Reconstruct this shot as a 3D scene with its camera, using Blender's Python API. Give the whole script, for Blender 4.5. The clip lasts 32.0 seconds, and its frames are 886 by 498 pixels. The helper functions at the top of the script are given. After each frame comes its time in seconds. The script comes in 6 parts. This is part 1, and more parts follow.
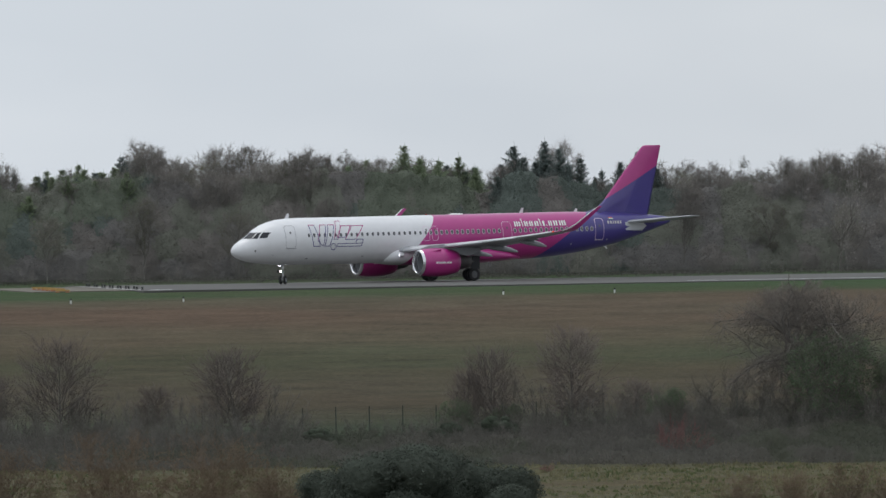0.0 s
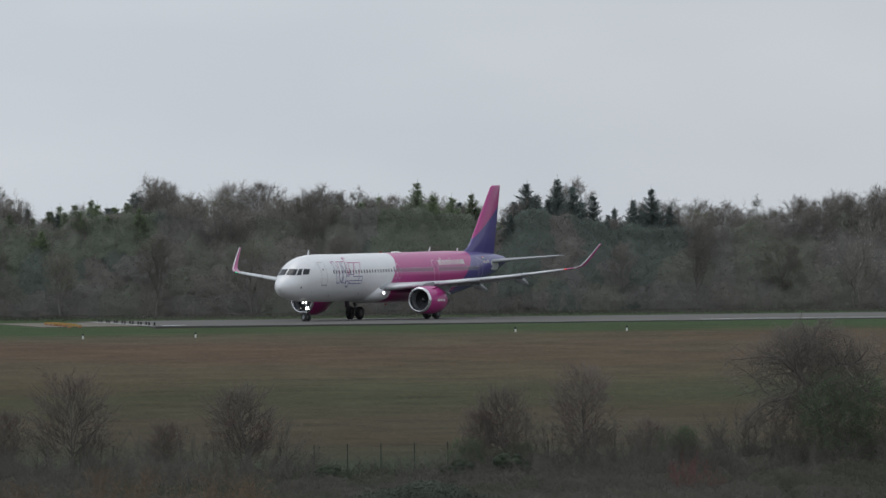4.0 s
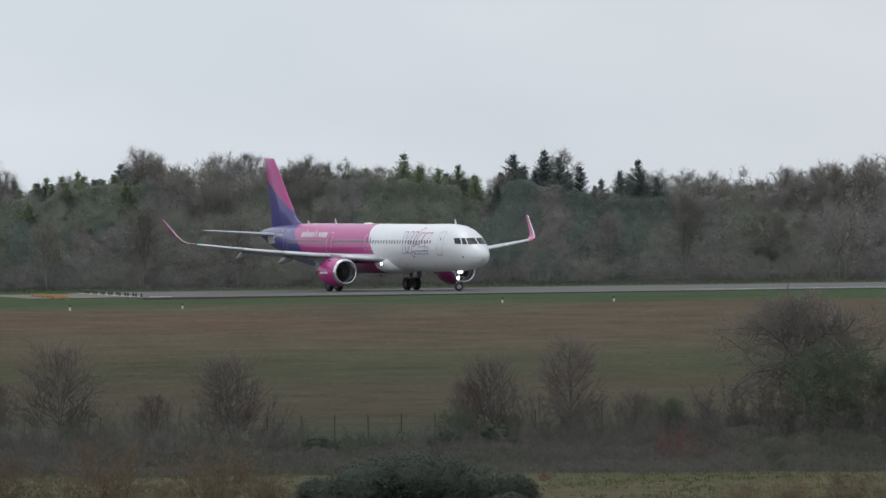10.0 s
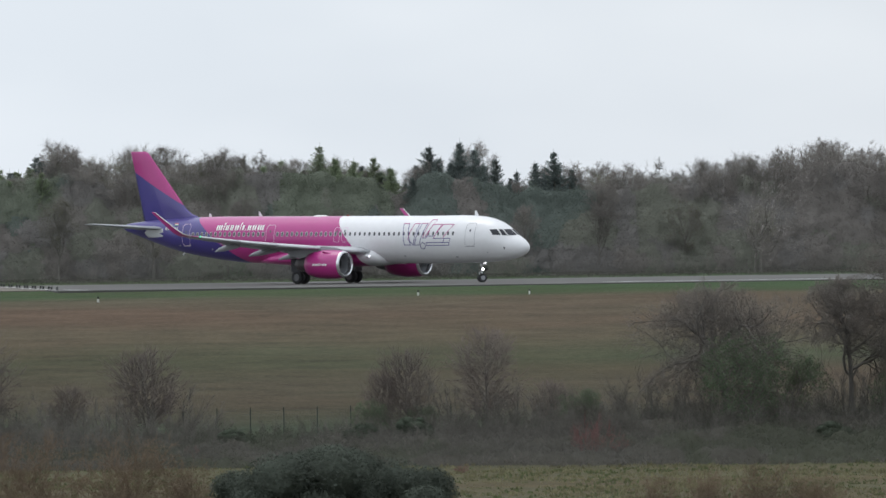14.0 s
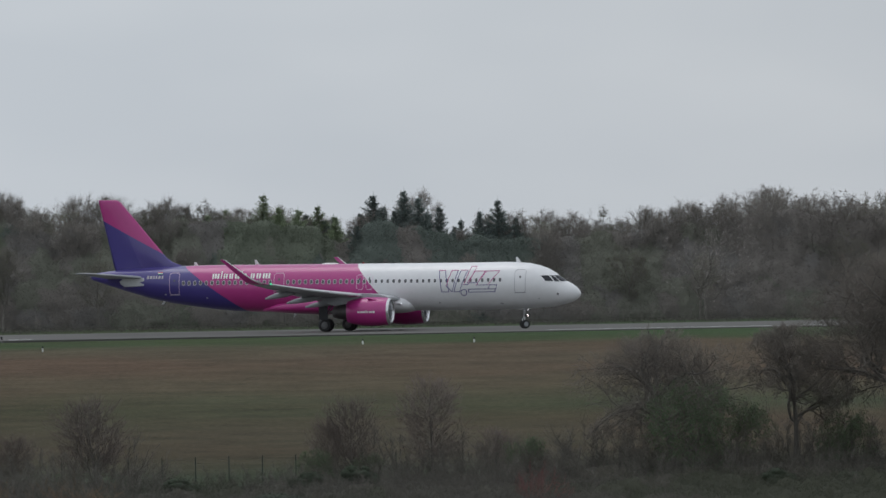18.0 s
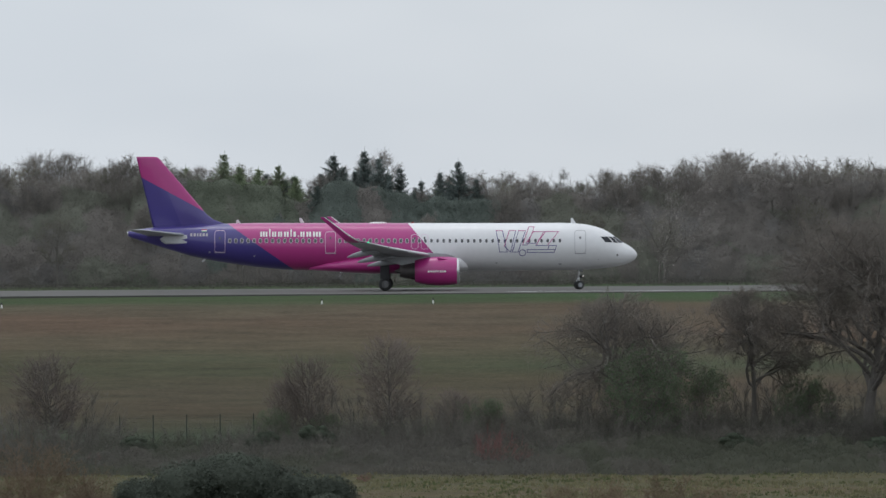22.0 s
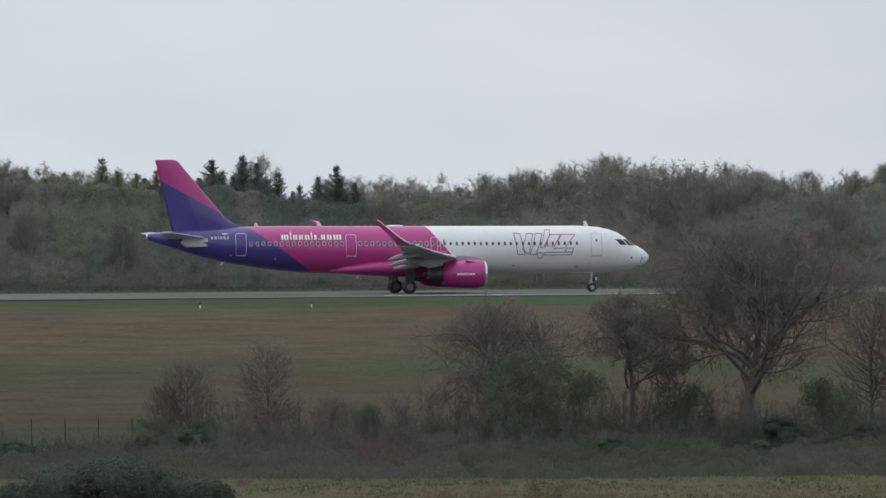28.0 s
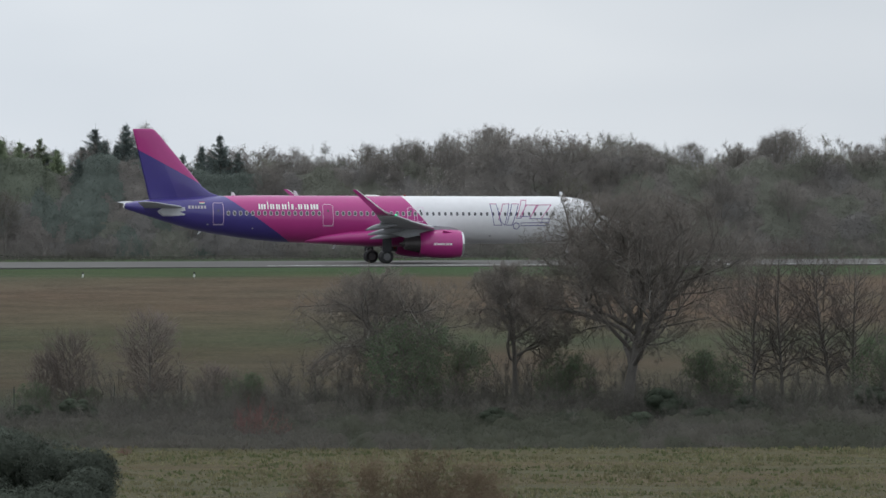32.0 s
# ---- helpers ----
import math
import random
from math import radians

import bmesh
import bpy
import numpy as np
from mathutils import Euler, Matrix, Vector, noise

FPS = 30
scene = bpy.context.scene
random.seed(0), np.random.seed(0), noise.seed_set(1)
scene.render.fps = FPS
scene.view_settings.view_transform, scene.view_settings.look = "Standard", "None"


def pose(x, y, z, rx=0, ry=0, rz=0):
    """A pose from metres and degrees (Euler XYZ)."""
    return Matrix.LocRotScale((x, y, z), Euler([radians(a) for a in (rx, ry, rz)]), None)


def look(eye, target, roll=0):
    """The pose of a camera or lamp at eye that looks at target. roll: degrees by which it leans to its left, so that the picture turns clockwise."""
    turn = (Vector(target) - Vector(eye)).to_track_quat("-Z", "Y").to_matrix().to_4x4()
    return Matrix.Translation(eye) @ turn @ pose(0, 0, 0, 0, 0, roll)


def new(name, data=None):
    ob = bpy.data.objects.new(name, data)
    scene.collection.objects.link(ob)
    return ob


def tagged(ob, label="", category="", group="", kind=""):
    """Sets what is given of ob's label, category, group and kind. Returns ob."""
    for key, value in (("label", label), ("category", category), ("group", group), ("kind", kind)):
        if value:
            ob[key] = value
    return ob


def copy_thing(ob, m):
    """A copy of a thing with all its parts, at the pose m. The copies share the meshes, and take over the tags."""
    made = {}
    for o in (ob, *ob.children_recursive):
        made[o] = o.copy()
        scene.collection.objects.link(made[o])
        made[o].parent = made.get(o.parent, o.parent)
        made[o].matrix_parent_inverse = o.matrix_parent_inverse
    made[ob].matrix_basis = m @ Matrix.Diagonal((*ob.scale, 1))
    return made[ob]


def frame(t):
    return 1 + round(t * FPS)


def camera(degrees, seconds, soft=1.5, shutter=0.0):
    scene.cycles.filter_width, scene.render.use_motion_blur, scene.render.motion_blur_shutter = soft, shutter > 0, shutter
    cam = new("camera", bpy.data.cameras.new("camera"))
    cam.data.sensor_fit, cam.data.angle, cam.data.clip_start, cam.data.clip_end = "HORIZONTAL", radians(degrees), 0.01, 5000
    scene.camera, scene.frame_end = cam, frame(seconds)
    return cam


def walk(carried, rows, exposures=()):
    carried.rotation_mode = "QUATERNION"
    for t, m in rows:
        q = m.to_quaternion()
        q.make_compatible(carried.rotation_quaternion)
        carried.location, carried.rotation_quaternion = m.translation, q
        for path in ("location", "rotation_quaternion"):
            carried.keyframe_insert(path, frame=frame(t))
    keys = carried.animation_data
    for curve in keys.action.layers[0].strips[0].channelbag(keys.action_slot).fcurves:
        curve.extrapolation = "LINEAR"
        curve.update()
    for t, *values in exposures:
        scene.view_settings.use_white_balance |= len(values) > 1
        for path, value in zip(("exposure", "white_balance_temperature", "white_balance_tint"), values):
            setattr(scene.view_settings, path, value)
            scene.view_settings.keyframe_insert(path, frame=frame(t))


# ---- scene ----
# An airliner swings round on the turning pad of a runway; woods behind, a grass bank, a fence and bare trees before it.

def aim(t, pan, tilt, roll):
    """A row for the camera: degrees to the right of +y, degrees up, lean."""
    a, b = radians(pan), radians(tilt)
    way = Vector((math.sin(a) * math.cos(b), math.cos(a) * math.cos(b), math.sin(b)))
    return t, look(EYE, Vector(EYE) + way * 900, roll)


EYE = (0.0, 0.0, 7.60)
cam = camera(4.6790, 32.0, soft=1.5)
walk(cam, [
    aim(0, -0.2119, -0.2833, -0.905), aim(0.5, -0.1405, -0.2237, -0.710), aim(1, 0.0516, -0.1148, -0.641),
    aim(1.5, 0.1349, -0.0975, -0.866), aim(2, 0.1307, -0.0509, -1.109), aim(2.5, 0.0898, 0.0016, -1.034),
    aim(3, -0.0877, 0.0041, -0.768), aim(3.5, -0.2807, -0.0387, -0.509), aim(5.5, -0.3215, -0.1321, -1.317),
    aim(6, -0.4515, -0.1263, -1.238), aim(6.5, -0.5079, -0.2009, -1.039), aim(7, -0.5009, -0.2464, -0.908),
    aim(7.5, -0.5269, -0.2204, -0.838), aim(8, -0.4709, -0.2087, -1.149), aim(8.5, -0.2953, -0.1323, -1.322),
    aim(9, -0.2368, -0.2123, -1.242), aim(9.5, -0.1789, -0.2433, -1.000), aim(10, -0.2079, -0.2412, -0.709),
    aim(10.5, -0.1323, -0.2473, -0.689), aim(11, -0.0153, -0.3479, -1.032), aim(11.5, 0.0368, -0.4285, -1.106),
    aim(12, 0.0736, -0.4301, -0.879), aim(12.5, 0.0126, -0.3356, -0.583), aim(13, 0.0000, -0.3499, -0.332),
    aim(13.5, 0.1173, -0.3085, -0.382), aim(14, 0.2377, -0.2849, -0.777), aim(14.5, 0.3838, -0.2671, -0.993),
    aim(15, 0.4257, -0.2347, -0.885), aim(15.5, 0.2173, -0.1040, -0.767), aim(17.5, 0.2596, -0.0624, -0.861),
    aim(18, 0.5354, -0.0345, -0.997), aim(18.5, 0.5504, -0.0942, -1.106), aim(19, 0.4564, -0.1291, -0.895),
    aim(19.5, 0.5376, -0.1994, -0.481), aim(20, 0.5769, -0.2255, -0.043), aim(20.5, 0.6930, -0.1744, -0.043),
    aim(21, 0.7483, -0.2471, -0.233), aim(21.5, 0.7471, -0.2570, -0.583), aim(22, 0.7450, -0.2425, -0.357),
    aim(22.5, 0.7822, -0.2699, -0.101), aim(23, 0.9043, -0.2302, 0.274), aim(23.5, 0.9701, -0.2544, 0.297),
    aim(24, 0.9070, -0.2240, 0.306), aim(24.5, 0.8249, -0.1537, 0.342), aim(25, 0.8899, -0.1941, -0.122),
    aim(25.5, 1.1322, -0.2629, -0.220), aim(27.5, 1.1879, -0.2163, -0.039), aim(28, 1.3880, -0.2264, -0.409),
    aim(28.5, 1.4705, -0.2239, -0.735), aim(29, 1.5134, -0.1726, -0.732), aim(29.5, 1.5933, -0.2494, -0.488),
    aim(30, 1.6421, -0.2211, -0.370), aim(30.5, 1.7251, -0.2303, -0.476), aim(31, 1.8600, -0.2028, -0.622),
    aim(31.5, 2.0097, -0.3600, -0.497), aim(32, 2.0058, -0.3844, -0.147),
], exposures=[(0.0, 0.21), (1.0, 0.21), (3.0, 0.02), (7.0, 0.20), (9.0, 0.25), (10.0, 0.28), (11.0, 0.34), (12.0, 0.48), (13.0, 0.54), (15.0, 0.41), (18.0, -0.04), (20.0, 0.08), (23.0, 0.28), (28.0, 0.29), (31.0, 0.29), (32.0, 0.39)])

# ---- world and sun: an even, overcast sky ----
world = bpy.data.worlds.new("overcast_sky")
scene.world = world
world.use_nodes = True
wt = world.node_tree
wt.nodes.clear()
w_out, w_bg = wt.nodes.new("ShaderNodeOutputWorld"), wt.nodes.new("ShaderNodeBackground")
w_sky, w_mix = wt.nodes.new("ShaderNodeTexSky"), wt.nodes.new("ShaderNodeMix")
w_sky.sky_type, w_sky.sun_disc = "NISHITA", False
w_sky.sun_elevation, w_sky.sun_rotation = radians(70), radians(-45)
w_gain = wt.nodes.new("ShaderNodeMix")
w_gain.data_type, w_gain.blend_type = "RGBA", "MULTIPLY"
w_gain.inputs["Factor"].default_value = 1.0
w_gain.inputs["B"].default_value = (0.06, 0.06, 0.06, 1)
w_co, w_map = wt.nodes.new("ShaderNodeTexCoord"), wt.nodes.new("ShaderNodeMapping")
w_map.inputs["Scale"].default_value = (9, 9, 26)
w_noise, w_ramp = wt.nodes.new("ShaderNodeTexNoise"), wt.nodes.new("ShaderNodeValToRGB")
w_noise.inputs["Scale"].default_value, w_noise.inputs["Detail"].default_value = 1.6, 3.0
w_ramp.color_ramp.elements[0].position, w_ramp.color_ramp.elements[0].color = 0.3, (0.570, 0.620, 0.680, 1)
w_ramp.color_ramp.elements[1].position, w_ramp.color_ramp.elements[1].color = 0.72, (0.700, 0.740, 0.785, 1)
w_mix.data_type = "RGBA"
w_mix.inputs["Factor"].default_value = 0.9
wt.links.new(w_co.outputs["Generated"], w_map.inputs["Vector"])
wt.links.new(w_map.outputs["Vector"], w_noise.inputs["Vector"])
wt.links.new(w_noise.outputs["Fac"], w_ramp.inputs["Fac"])
wt.links.new(w_sky.outputs["Color"], w_gain.inputs["A"])
wt.links.new(w_gain.outputs["Result"], w_mix.inputs["A"])
wt.links.new(w_ramp.outputs["Color"], w_mix.inputs["B"])
w_sep, w_up, w_over = wt.nodes.new("ShaderNodeSeparateXYZ"), wt.nodes.new("ShaderNodeMapRange"), wt.nodes.new("ShaderNodeVectorMath")
w_up.inputs["To Min"].default_value, w_up.inputs["To Max"].default_value = 1.0, 1.45   # an overcast sky is brighter overhead
w_over.operation = "SCALE"
wt.links.new(w_co.outputs["Generated"], w_sep.inputs["Vector"])
wt.links.new(w_sep.outputs["Z"], w_up.inputs["Value"])
wt.links.new(w_mix.outputs["Result"], w_over.inputs[0])
wt.links.new(w_up.outputs["Result"], w_over.inputs["Scale"])
w_side, w_front = wt.nodes.new("ShaderNodeMapRange"), wt.nodes.new("ShaderNodeVectorMath")   # thicker cloud towards +x
w_side.interpolation_type, w_front.operation = "SMOOTHSTEP", "SCALE"
for key, value in (("From Min", -0.08), ("From Max", 0.10), ("To Min", 1.06), ("To Max", 0.88)):
    w_side.inputs[key].default_value = value
wt.links.new(w_sep.outputs["X"], w_side.inputs["Value"])
wt.links.new(w_over.outputs["Vector"], w_front.inputs[0])
wt.links.new(w_side.outputs["Result"], w_front.inputs["Scale"])
wt.links.new(w_front.outputs["Vector"], w_bg.inputs["Color"])
wt.links.new(w_bg.outputs["Background"], w_out.inputs["Surface"])
w_bg.inputs["Strength"].default_value = 0.95

sun = new("sun", bpy.data.lights.new("sun", "SUN"))
sun.data.energy, sun.data.angle, sun.data.color = 0.5, radians(30), (1.0, 0.97, 0.93)
sun.matrix_world = look((-40, 40, 160), (0, 0, 0))


# ---- materials ----
def node(tree, kind, **given):
    made = tree.nodes.new(kind)
    for key, value in given.items():
        made.inputs[key].default_value = value
    return made


def mat(name, color, rough=0.7, metal=0.0, spread=0.25, fine=6.0, coarse=0.7, bump=0.0, stretch=(1, 1, 1), glow=None, per_object=0.0, coat=0.0, spec=0.5, thin=0.0):
    """A plain surface with variation at two scales, in metres of the thing's own space."""
    m = bpy.data.materials.new(name)
    m.use_nodes = True
    t = m.node_tree
    b = t.nodes["Principled BSDF"]
    b.inputs["Roughness"].default_value, b.inputs["Metallic"].default_value = rough, metal
    b.inputs["Coat Roughness"].default_value = 0.12
    b.inputs["Coat Weight"].default_value, b.inputs["Specular IOR Level"].default_value = coat, spec
    co = t.nodes.new("ShaderNodeTexCoord")
    mp = node(t, "ShaderNodeMapping", Scale=stretch)
    n1, n2 = node(t, "ShaderNodeTexNoise", Scale=fine, Detail=4.0), node(t, "ShaderNodeTexNoise", Scale=coarse, Detail=3.0)
    t.links.new(co.outputs["Object"], mp.inputs["Vector"])
    total = t.nodes.new("ShaderNodeMath")
    total.operation = "ADD"
    for n, i in ((n1, 0), (n2, 1)):
        t.links.new(mp.outputs["Vector"], n.inputs["Vector"])
        t.links.new(n.outputs["Fac"], total.inputs[i])
    rng = node(t, "ShaderNodeMapRange")
    rng.inputs["From Min"].default_value, rng.inputs["From Max"].default_value = 0.6, 1.4
    rng.inputs["To Min"].default_value, rng.inputs["To Max"].default_value = 1 - spread, 1 + spread
    t.links.new(total.outputs["Value"], rng.inputs["Value"])
    last = rng.outputs["Result"]
    if per_object:
        info = t.nodes.new("ShaderNodeObjectInfo")
        r2 = node(t, "ShaderNodeMapRange")
        r2.inputs["To Min"].default_value, r2.inputs["To Max"].default_value = 1 - per_object, 1 + per_object
        times = t.nodes.new("ShaderNodeMath")
        times.operation = "MULTIPLY"
        t.links.new(info.outputs["Random"], r2.inputs["Value"])
        t.links.new(last, times.inputs[0])
        t.links.new(r2.outputs["Result"], times.inputs[1])
        last = times.outputs["Value"]
    mix = t.nodes.new("ShaderNodeVectorMath")
    mix.operation = "SCALE"
    mix.inputs[0].default_value = color
    t.links.new(last, mix.inputs["Scale"])
    t.links.new(mix.outputs["Vector"], b.inputs["Base Color"])
    if bump:
        bp = node(t, "ShaderNodeBump", Strength=bump, Distance=0.05)
        t.links.new(n1.outputs["Fac"], bp.inputs["Height"])
        t.links.new(bp.outputs["Normal"], b.inputs["Normal"])
    if thin:   # leaves and twigs let part of the light through
        leak, both = t.nodes.new("ShaderNodeBsdfTranslucent"), t.nodes.new("ShaderNodeMixShader")
        both.inputs["Fac"].default_value = thin
        t.links.new(mix.outputs["Vector"], leak.inputs["Color"])
        t.links.new(b.outputs["BSDF"], both.inputs[1])
        t.links.new(leak.outputs["BSDF"], both.inputs[2])
        t.links.new(both.outputs["Shader"], t.nodes["Material Output"].inputs["Surface"])
    if glow:
        b.inputs["Emission Color"].default_value, b.inputs["Emission Strength"].default_value = (*glow[0], 1), glow[1]
    return m


def banded(name, start, bands, rough=0.40, coat=0.55):
    """Paint in fields: each band (nx, nz, d, colour) covers where nx*x + nz*z > d in the thing's own space."""
    m = mat(name, start, rough=rough, spread=0.05, fine=2.0, coarse=0.3, coat=coat)
    t = m.node_tree
    b = t.nodes["Principled BSDF"]
    tone = b.inputs["Base Color"].links[0].from_node
    co = next(n for n in t.nodes if n.bl_idname == "ShaderNodeTexCoord")
    last = None
    for nx, nz, d, colour, *more in bands:
        dot = t.nodes.new("ShaderNodeVectorMath")
        dot.operation = "DOT_PRODUCT"
        dot.inputs[1].default_value = (nx, 0, nz)
        over = t.nodes.new("ShaderNodeMath")
        over.operation = "GREATER_THAN"
        over.inputs[1].default_value = d
        mix = t.nodes.new("ShaderNodeMix")
        mix.data_type = "RGBA"
        t.links.new(co.outputs["Object"], dot.inputs[0])
        t.links.new(dot.outputs["Value"], over.inputs[0])
        cover = over
        if more:   # only where a second line is passed too
            dot2, over2, cover = t.nodes.new("ShaderNodeVectorMath"), t.nodes.new("ShaderNodeMath"), t.nodes.new("ShaderNodeMath")
            dot2.operation, over2.operation, cover.operation = "DOT_PRODUCT", "GREATER_THAN", "MULTIPLY"
            dot2.inputs[1].default_value, over2.inputs[1].default_value = (more[0], 0, more[1]), more[2]
            t.links.new(co.outputs["Object"], dot2.inputs[0])
            t.links.new(dot2.outputs["Value"], over2.inputs[0])
            t.links.new(over.outputs["Value"], cover.inputs[0])
            t.links.new(over2.outputs["Value"], cover.inputs[1])
        t.links.new(cover.outputs["Value"], mix.inputs["Factor"])
        if last:
            t.links.new(last, mix.inputs["A"])
        else:
            mix.inputs["A"].default_value = (*start, 1)
        mix.inputs["B"].default_value = (*colour, 1)
        last = mix.outputs["Result"]
    t.links.new(last, tone.inputs[0])
    return m


WHITE, PINK, BLUE, VIOLET = (0.74, 0.74, 0.75), (0.42, 0.028, 0.205), (0.048, 0.034, 0.205), (0.070, 0.052, 0.225)
GEAR_S = 21.97   # the main wheels stand so far behind the nose


def aft(s0, z0, s1, z1):
    """The line through two points (metres behind the nose, height), as nx, nz, d for what lies behind it."""
    x0, x1 = GEAR_S - s0, GEAR_S - s1
    nx, nz = (z1 - z0), -(x1 - x0)
    if nx > 0:
        nx, nz = -nx, -nz
    return nx, nz, nx * x0 + nz * z0


M_FUSE = banded("airframe_paint", WHITE, [(*aft(20.08, 5.97, 17.75, 3.2), PINK), (*aft(35.8, 5.97, 29.95, 1.85), BLUE)])
M_FIN = banded("fin_paint", PINK, [(*aft(43.7, 10.25, 37.77, 7.0), VIOLET), (*aft(43.7, 10.25, 37.77, 7.0), BLUE, *aft(41.15, 9.1, 39.8, 5.87))])
M_WHITE = mat("white_paint", (0.78, 0.78, 0.79), rough=0.35, spread=0.05, coat=0.2)
M_PINK = mat("magenta_paint", PINK, rough=0.38, spread=0.06, coat=0.5)
M_WING = mat("pale_grey_wing_paint", (0.40, 0.41, 0.43), rough=0.4, spread=0.10, fine=3, coarse=0.4, stretch=(0.5, 2, 1))
M_TAIL = mat("grey_tailplane_paint", (0.36, 0.37, 0.39), rough=0.45, spread=0.10, fine=3, coarse=0.4)
M_GREY = mat("grey_metal", (0.36, 0.37, 0.39), rough=0.45, spread=0.15, metal=0.3)
M_LIP = mat("polished_metal", (0.72, 0.72, 0.74), rough=0.25, metal=0.9, spread=0.05)
M_LEG = mat("dull_grey_gear_metal", (0.17, 0.17, 0.175), rough=0.5, spread=0.15)
M_DARK = mat("dark_metal", (0.045, 0.045, 0.05), rough=0.5, metal=0.4, spread=0.2)
M_SOOT = mat("sooty_exhaust_metal", (0.09, 0.08, 0.08), rough=0.5, metal=0.5, spread=0.25)
M_TYRE = mat("black_rubber", (0.036, 0.036, 0.037), rough=0.85, spread=0.2)
M_GLASS = mat("dark_window_glass", (0.040, 0.042, 0.048), rough=0.12, spread=0.05, spec=0.2)
M_CABIN = mat("cabin_window_glass", (0.115, 0.115, 0.125), rough=0.12, spread=0.1)
M_RING = mat("window_surround", (0.48, 0.44, 0.47), rough=0.45, spread=0.05)
M_LINE_DARK = mat("dark_seam", (0.34, 0.34, 0.36), rough=0.6, spread=0.05)
M_LINE_LIGHT = mat("pale_outline", (0.72, 0.55, 0.66), rough=0.5, spread=0.05)
M_BLUE = mat("blue_paint", BLUE, rough=0.35, spread=0.05)
M_LAMP = mat("lit_lamp", (0.9, 0.9, 0.9), glow=((1.0, 0.98, 0.95), 40.0))
M_LAMP_TOP = mat("lit_take_off_lamp", (0.9, 0.9, 0.9), glow=((1.0, 0.98, 0.95), 16.0))
M_LAMP_SIDE = mat("lit_side_lamp", (0.9, 0.9, 0.9), glow=((0.86, 0.90, 1.0), 8.0))
M_SLAT = mat("bright_slat_metal", (0.56, 0.57, 0.59), rough=0.35, metal=0.2, spread=0.06)
M_HUB = mat("dull_wheel_hub", (0.16, 0.16, 0.165), rough=0.5, spread=0.15)
M_FAN = mat("fan_blade_metal", (0.13, 0.13, 0.14), rough=0.4, metal=0.5, spread=0.15)
M_CANOE = mat("fairing_grey_paint", (0.25, 0.255, 0.27), rough=0.45, spread=0.1)
M_RED = mat("red_lamp", (0.30, 0.03, 0.02), rough=0.2)
M_NAV_RED = mat("red_navigation_lamp", (0.6, 0.03, 0.02), rough=0.2, glow=((1.0, 0.10, 0.05), 0.5))
M_NAV_GREEN = mat("green_navigation_lamp", (0.05, 0.5, 0.2), rough=0.2, glow=((0.1, 1.0, 0.5), 0.5))
M_BARK = mat("grey_brown_bark", (0.140, 0.128, 0.114), rough=0.9, spread=0.35, fine=9, coarse=1.2, bump=0.4, per_object=0.15)
# far bark: paler than the near bark, distance haze put into its colour
M_BARK_FAR = mat("grey_brown_far_bark_hazed", (0.170, 0.157, 0.142), rough=0.9, spread=0.25, fine=9, coarse=1.2, per_object=0.15)
M_TWIG = mat("brown_bare_twigs", (0.180, 0.150, 0.136), rough=0.9, spread=0.3, fine=2, coarse=0.3, per_object=0.22, thin=0.40)
M_OAK = mat("grey_oak_twigs", (0.225, 0.202, 0.178), rough=0.9, spread=0.3, fine=2, coarse=0.3, thin=0.45)
# far twigs: lifted towards grey to stand for the haze before the wood
M_TWIG_FAR = mat("grey_brown_far_twigs_hazed", (0.225, 0.208, 0.190), rough=0.9, spread=0.2, fine=1.2, coarse=0.25, per_object=0.3, thin=0.45)
M_TWIG_RUST = mat("rusty_shrub_twigs", (0.170, 0.125, 0.086), rough=0.9, spread=0.3, fine=2, coarse=0.4, per_object=0.2, thin=0.40)
M_TWIG_RED = mat("reddish_twigs", (0.200, 0.105, 0.098), rough=0.9, spread=0.3, fine=2, coarse=0.4, thin=0.40)
# underwood tints, brightened in the colour to imitate haze over the wood
M_WOOD_BROWN = mat("brown_underwood", (0.210, 0.195, 0.180), rough=0.95, spread=0.10, fine=0.9, coarse=0.10, thin=0.35, spec=0.1)
M_WOOD_GREY = mat("grey_underwood", (0.207, 0.198, 0.189), rough=0.95, spread=0.10, fine=0.9, coarse=0.10, thin=0.35, spec=0.1)
M_WOOD_OLIVE = mat("olive_underwood", (0.195, 0.201, 0.167), rough=0.95, spread=0.10, fine=0.9, coarse=0.10, thin=0.35, spec=0.1)
M_WOOD_GREEN = mat("green_underwood", (0.172, 0.193, 0.150), rough=0.95, spread=0.10, fine=0.9, coarse=0.10, thin=0.35, spec=0.1)
M_WOOD_DARK = mat("dark_green_underwood", (0.146, 0.172, 0.153), rough=0.95, spread=0.10, fine=0.9, coarse=0.10, thin=0.35, spec=0.1)
HAZED_WOOD_TINTS = (M_WOOD_BROWN, M_WOOD_GREY, M_WOOD_OLIVE, M_WOOD_GREEN, M_WOOD_DARK)
M_HEDGE = mat("dark_brown_dead_stems", (0.105, 0.100, 0.088), rough=0.95, spread=0.35, fine=1.2, coarse=0.15, thin=0.40)
M_THORN = mat("dull_green_young_leaves", (0.125, 0.172, 0.100), rough=0.8, spread=0.35, fine=2, coarse=0.4, thin=0.50)
M_SHRUB = mat("grey_brown_shrub_stems", (0.168, 0.158, 0.140), rough=0.95, spread=0.25, fine=1.2, coarse=0.15, thin=0.45, per_object=0.2, spec=0.1)
M_BRAMBLE = mat("dark_green_brambles", (0.068, 0.074, 0.053), rough=0.9, spread=0.3, fine=1.5, coarse=0.2, thin=0.50)
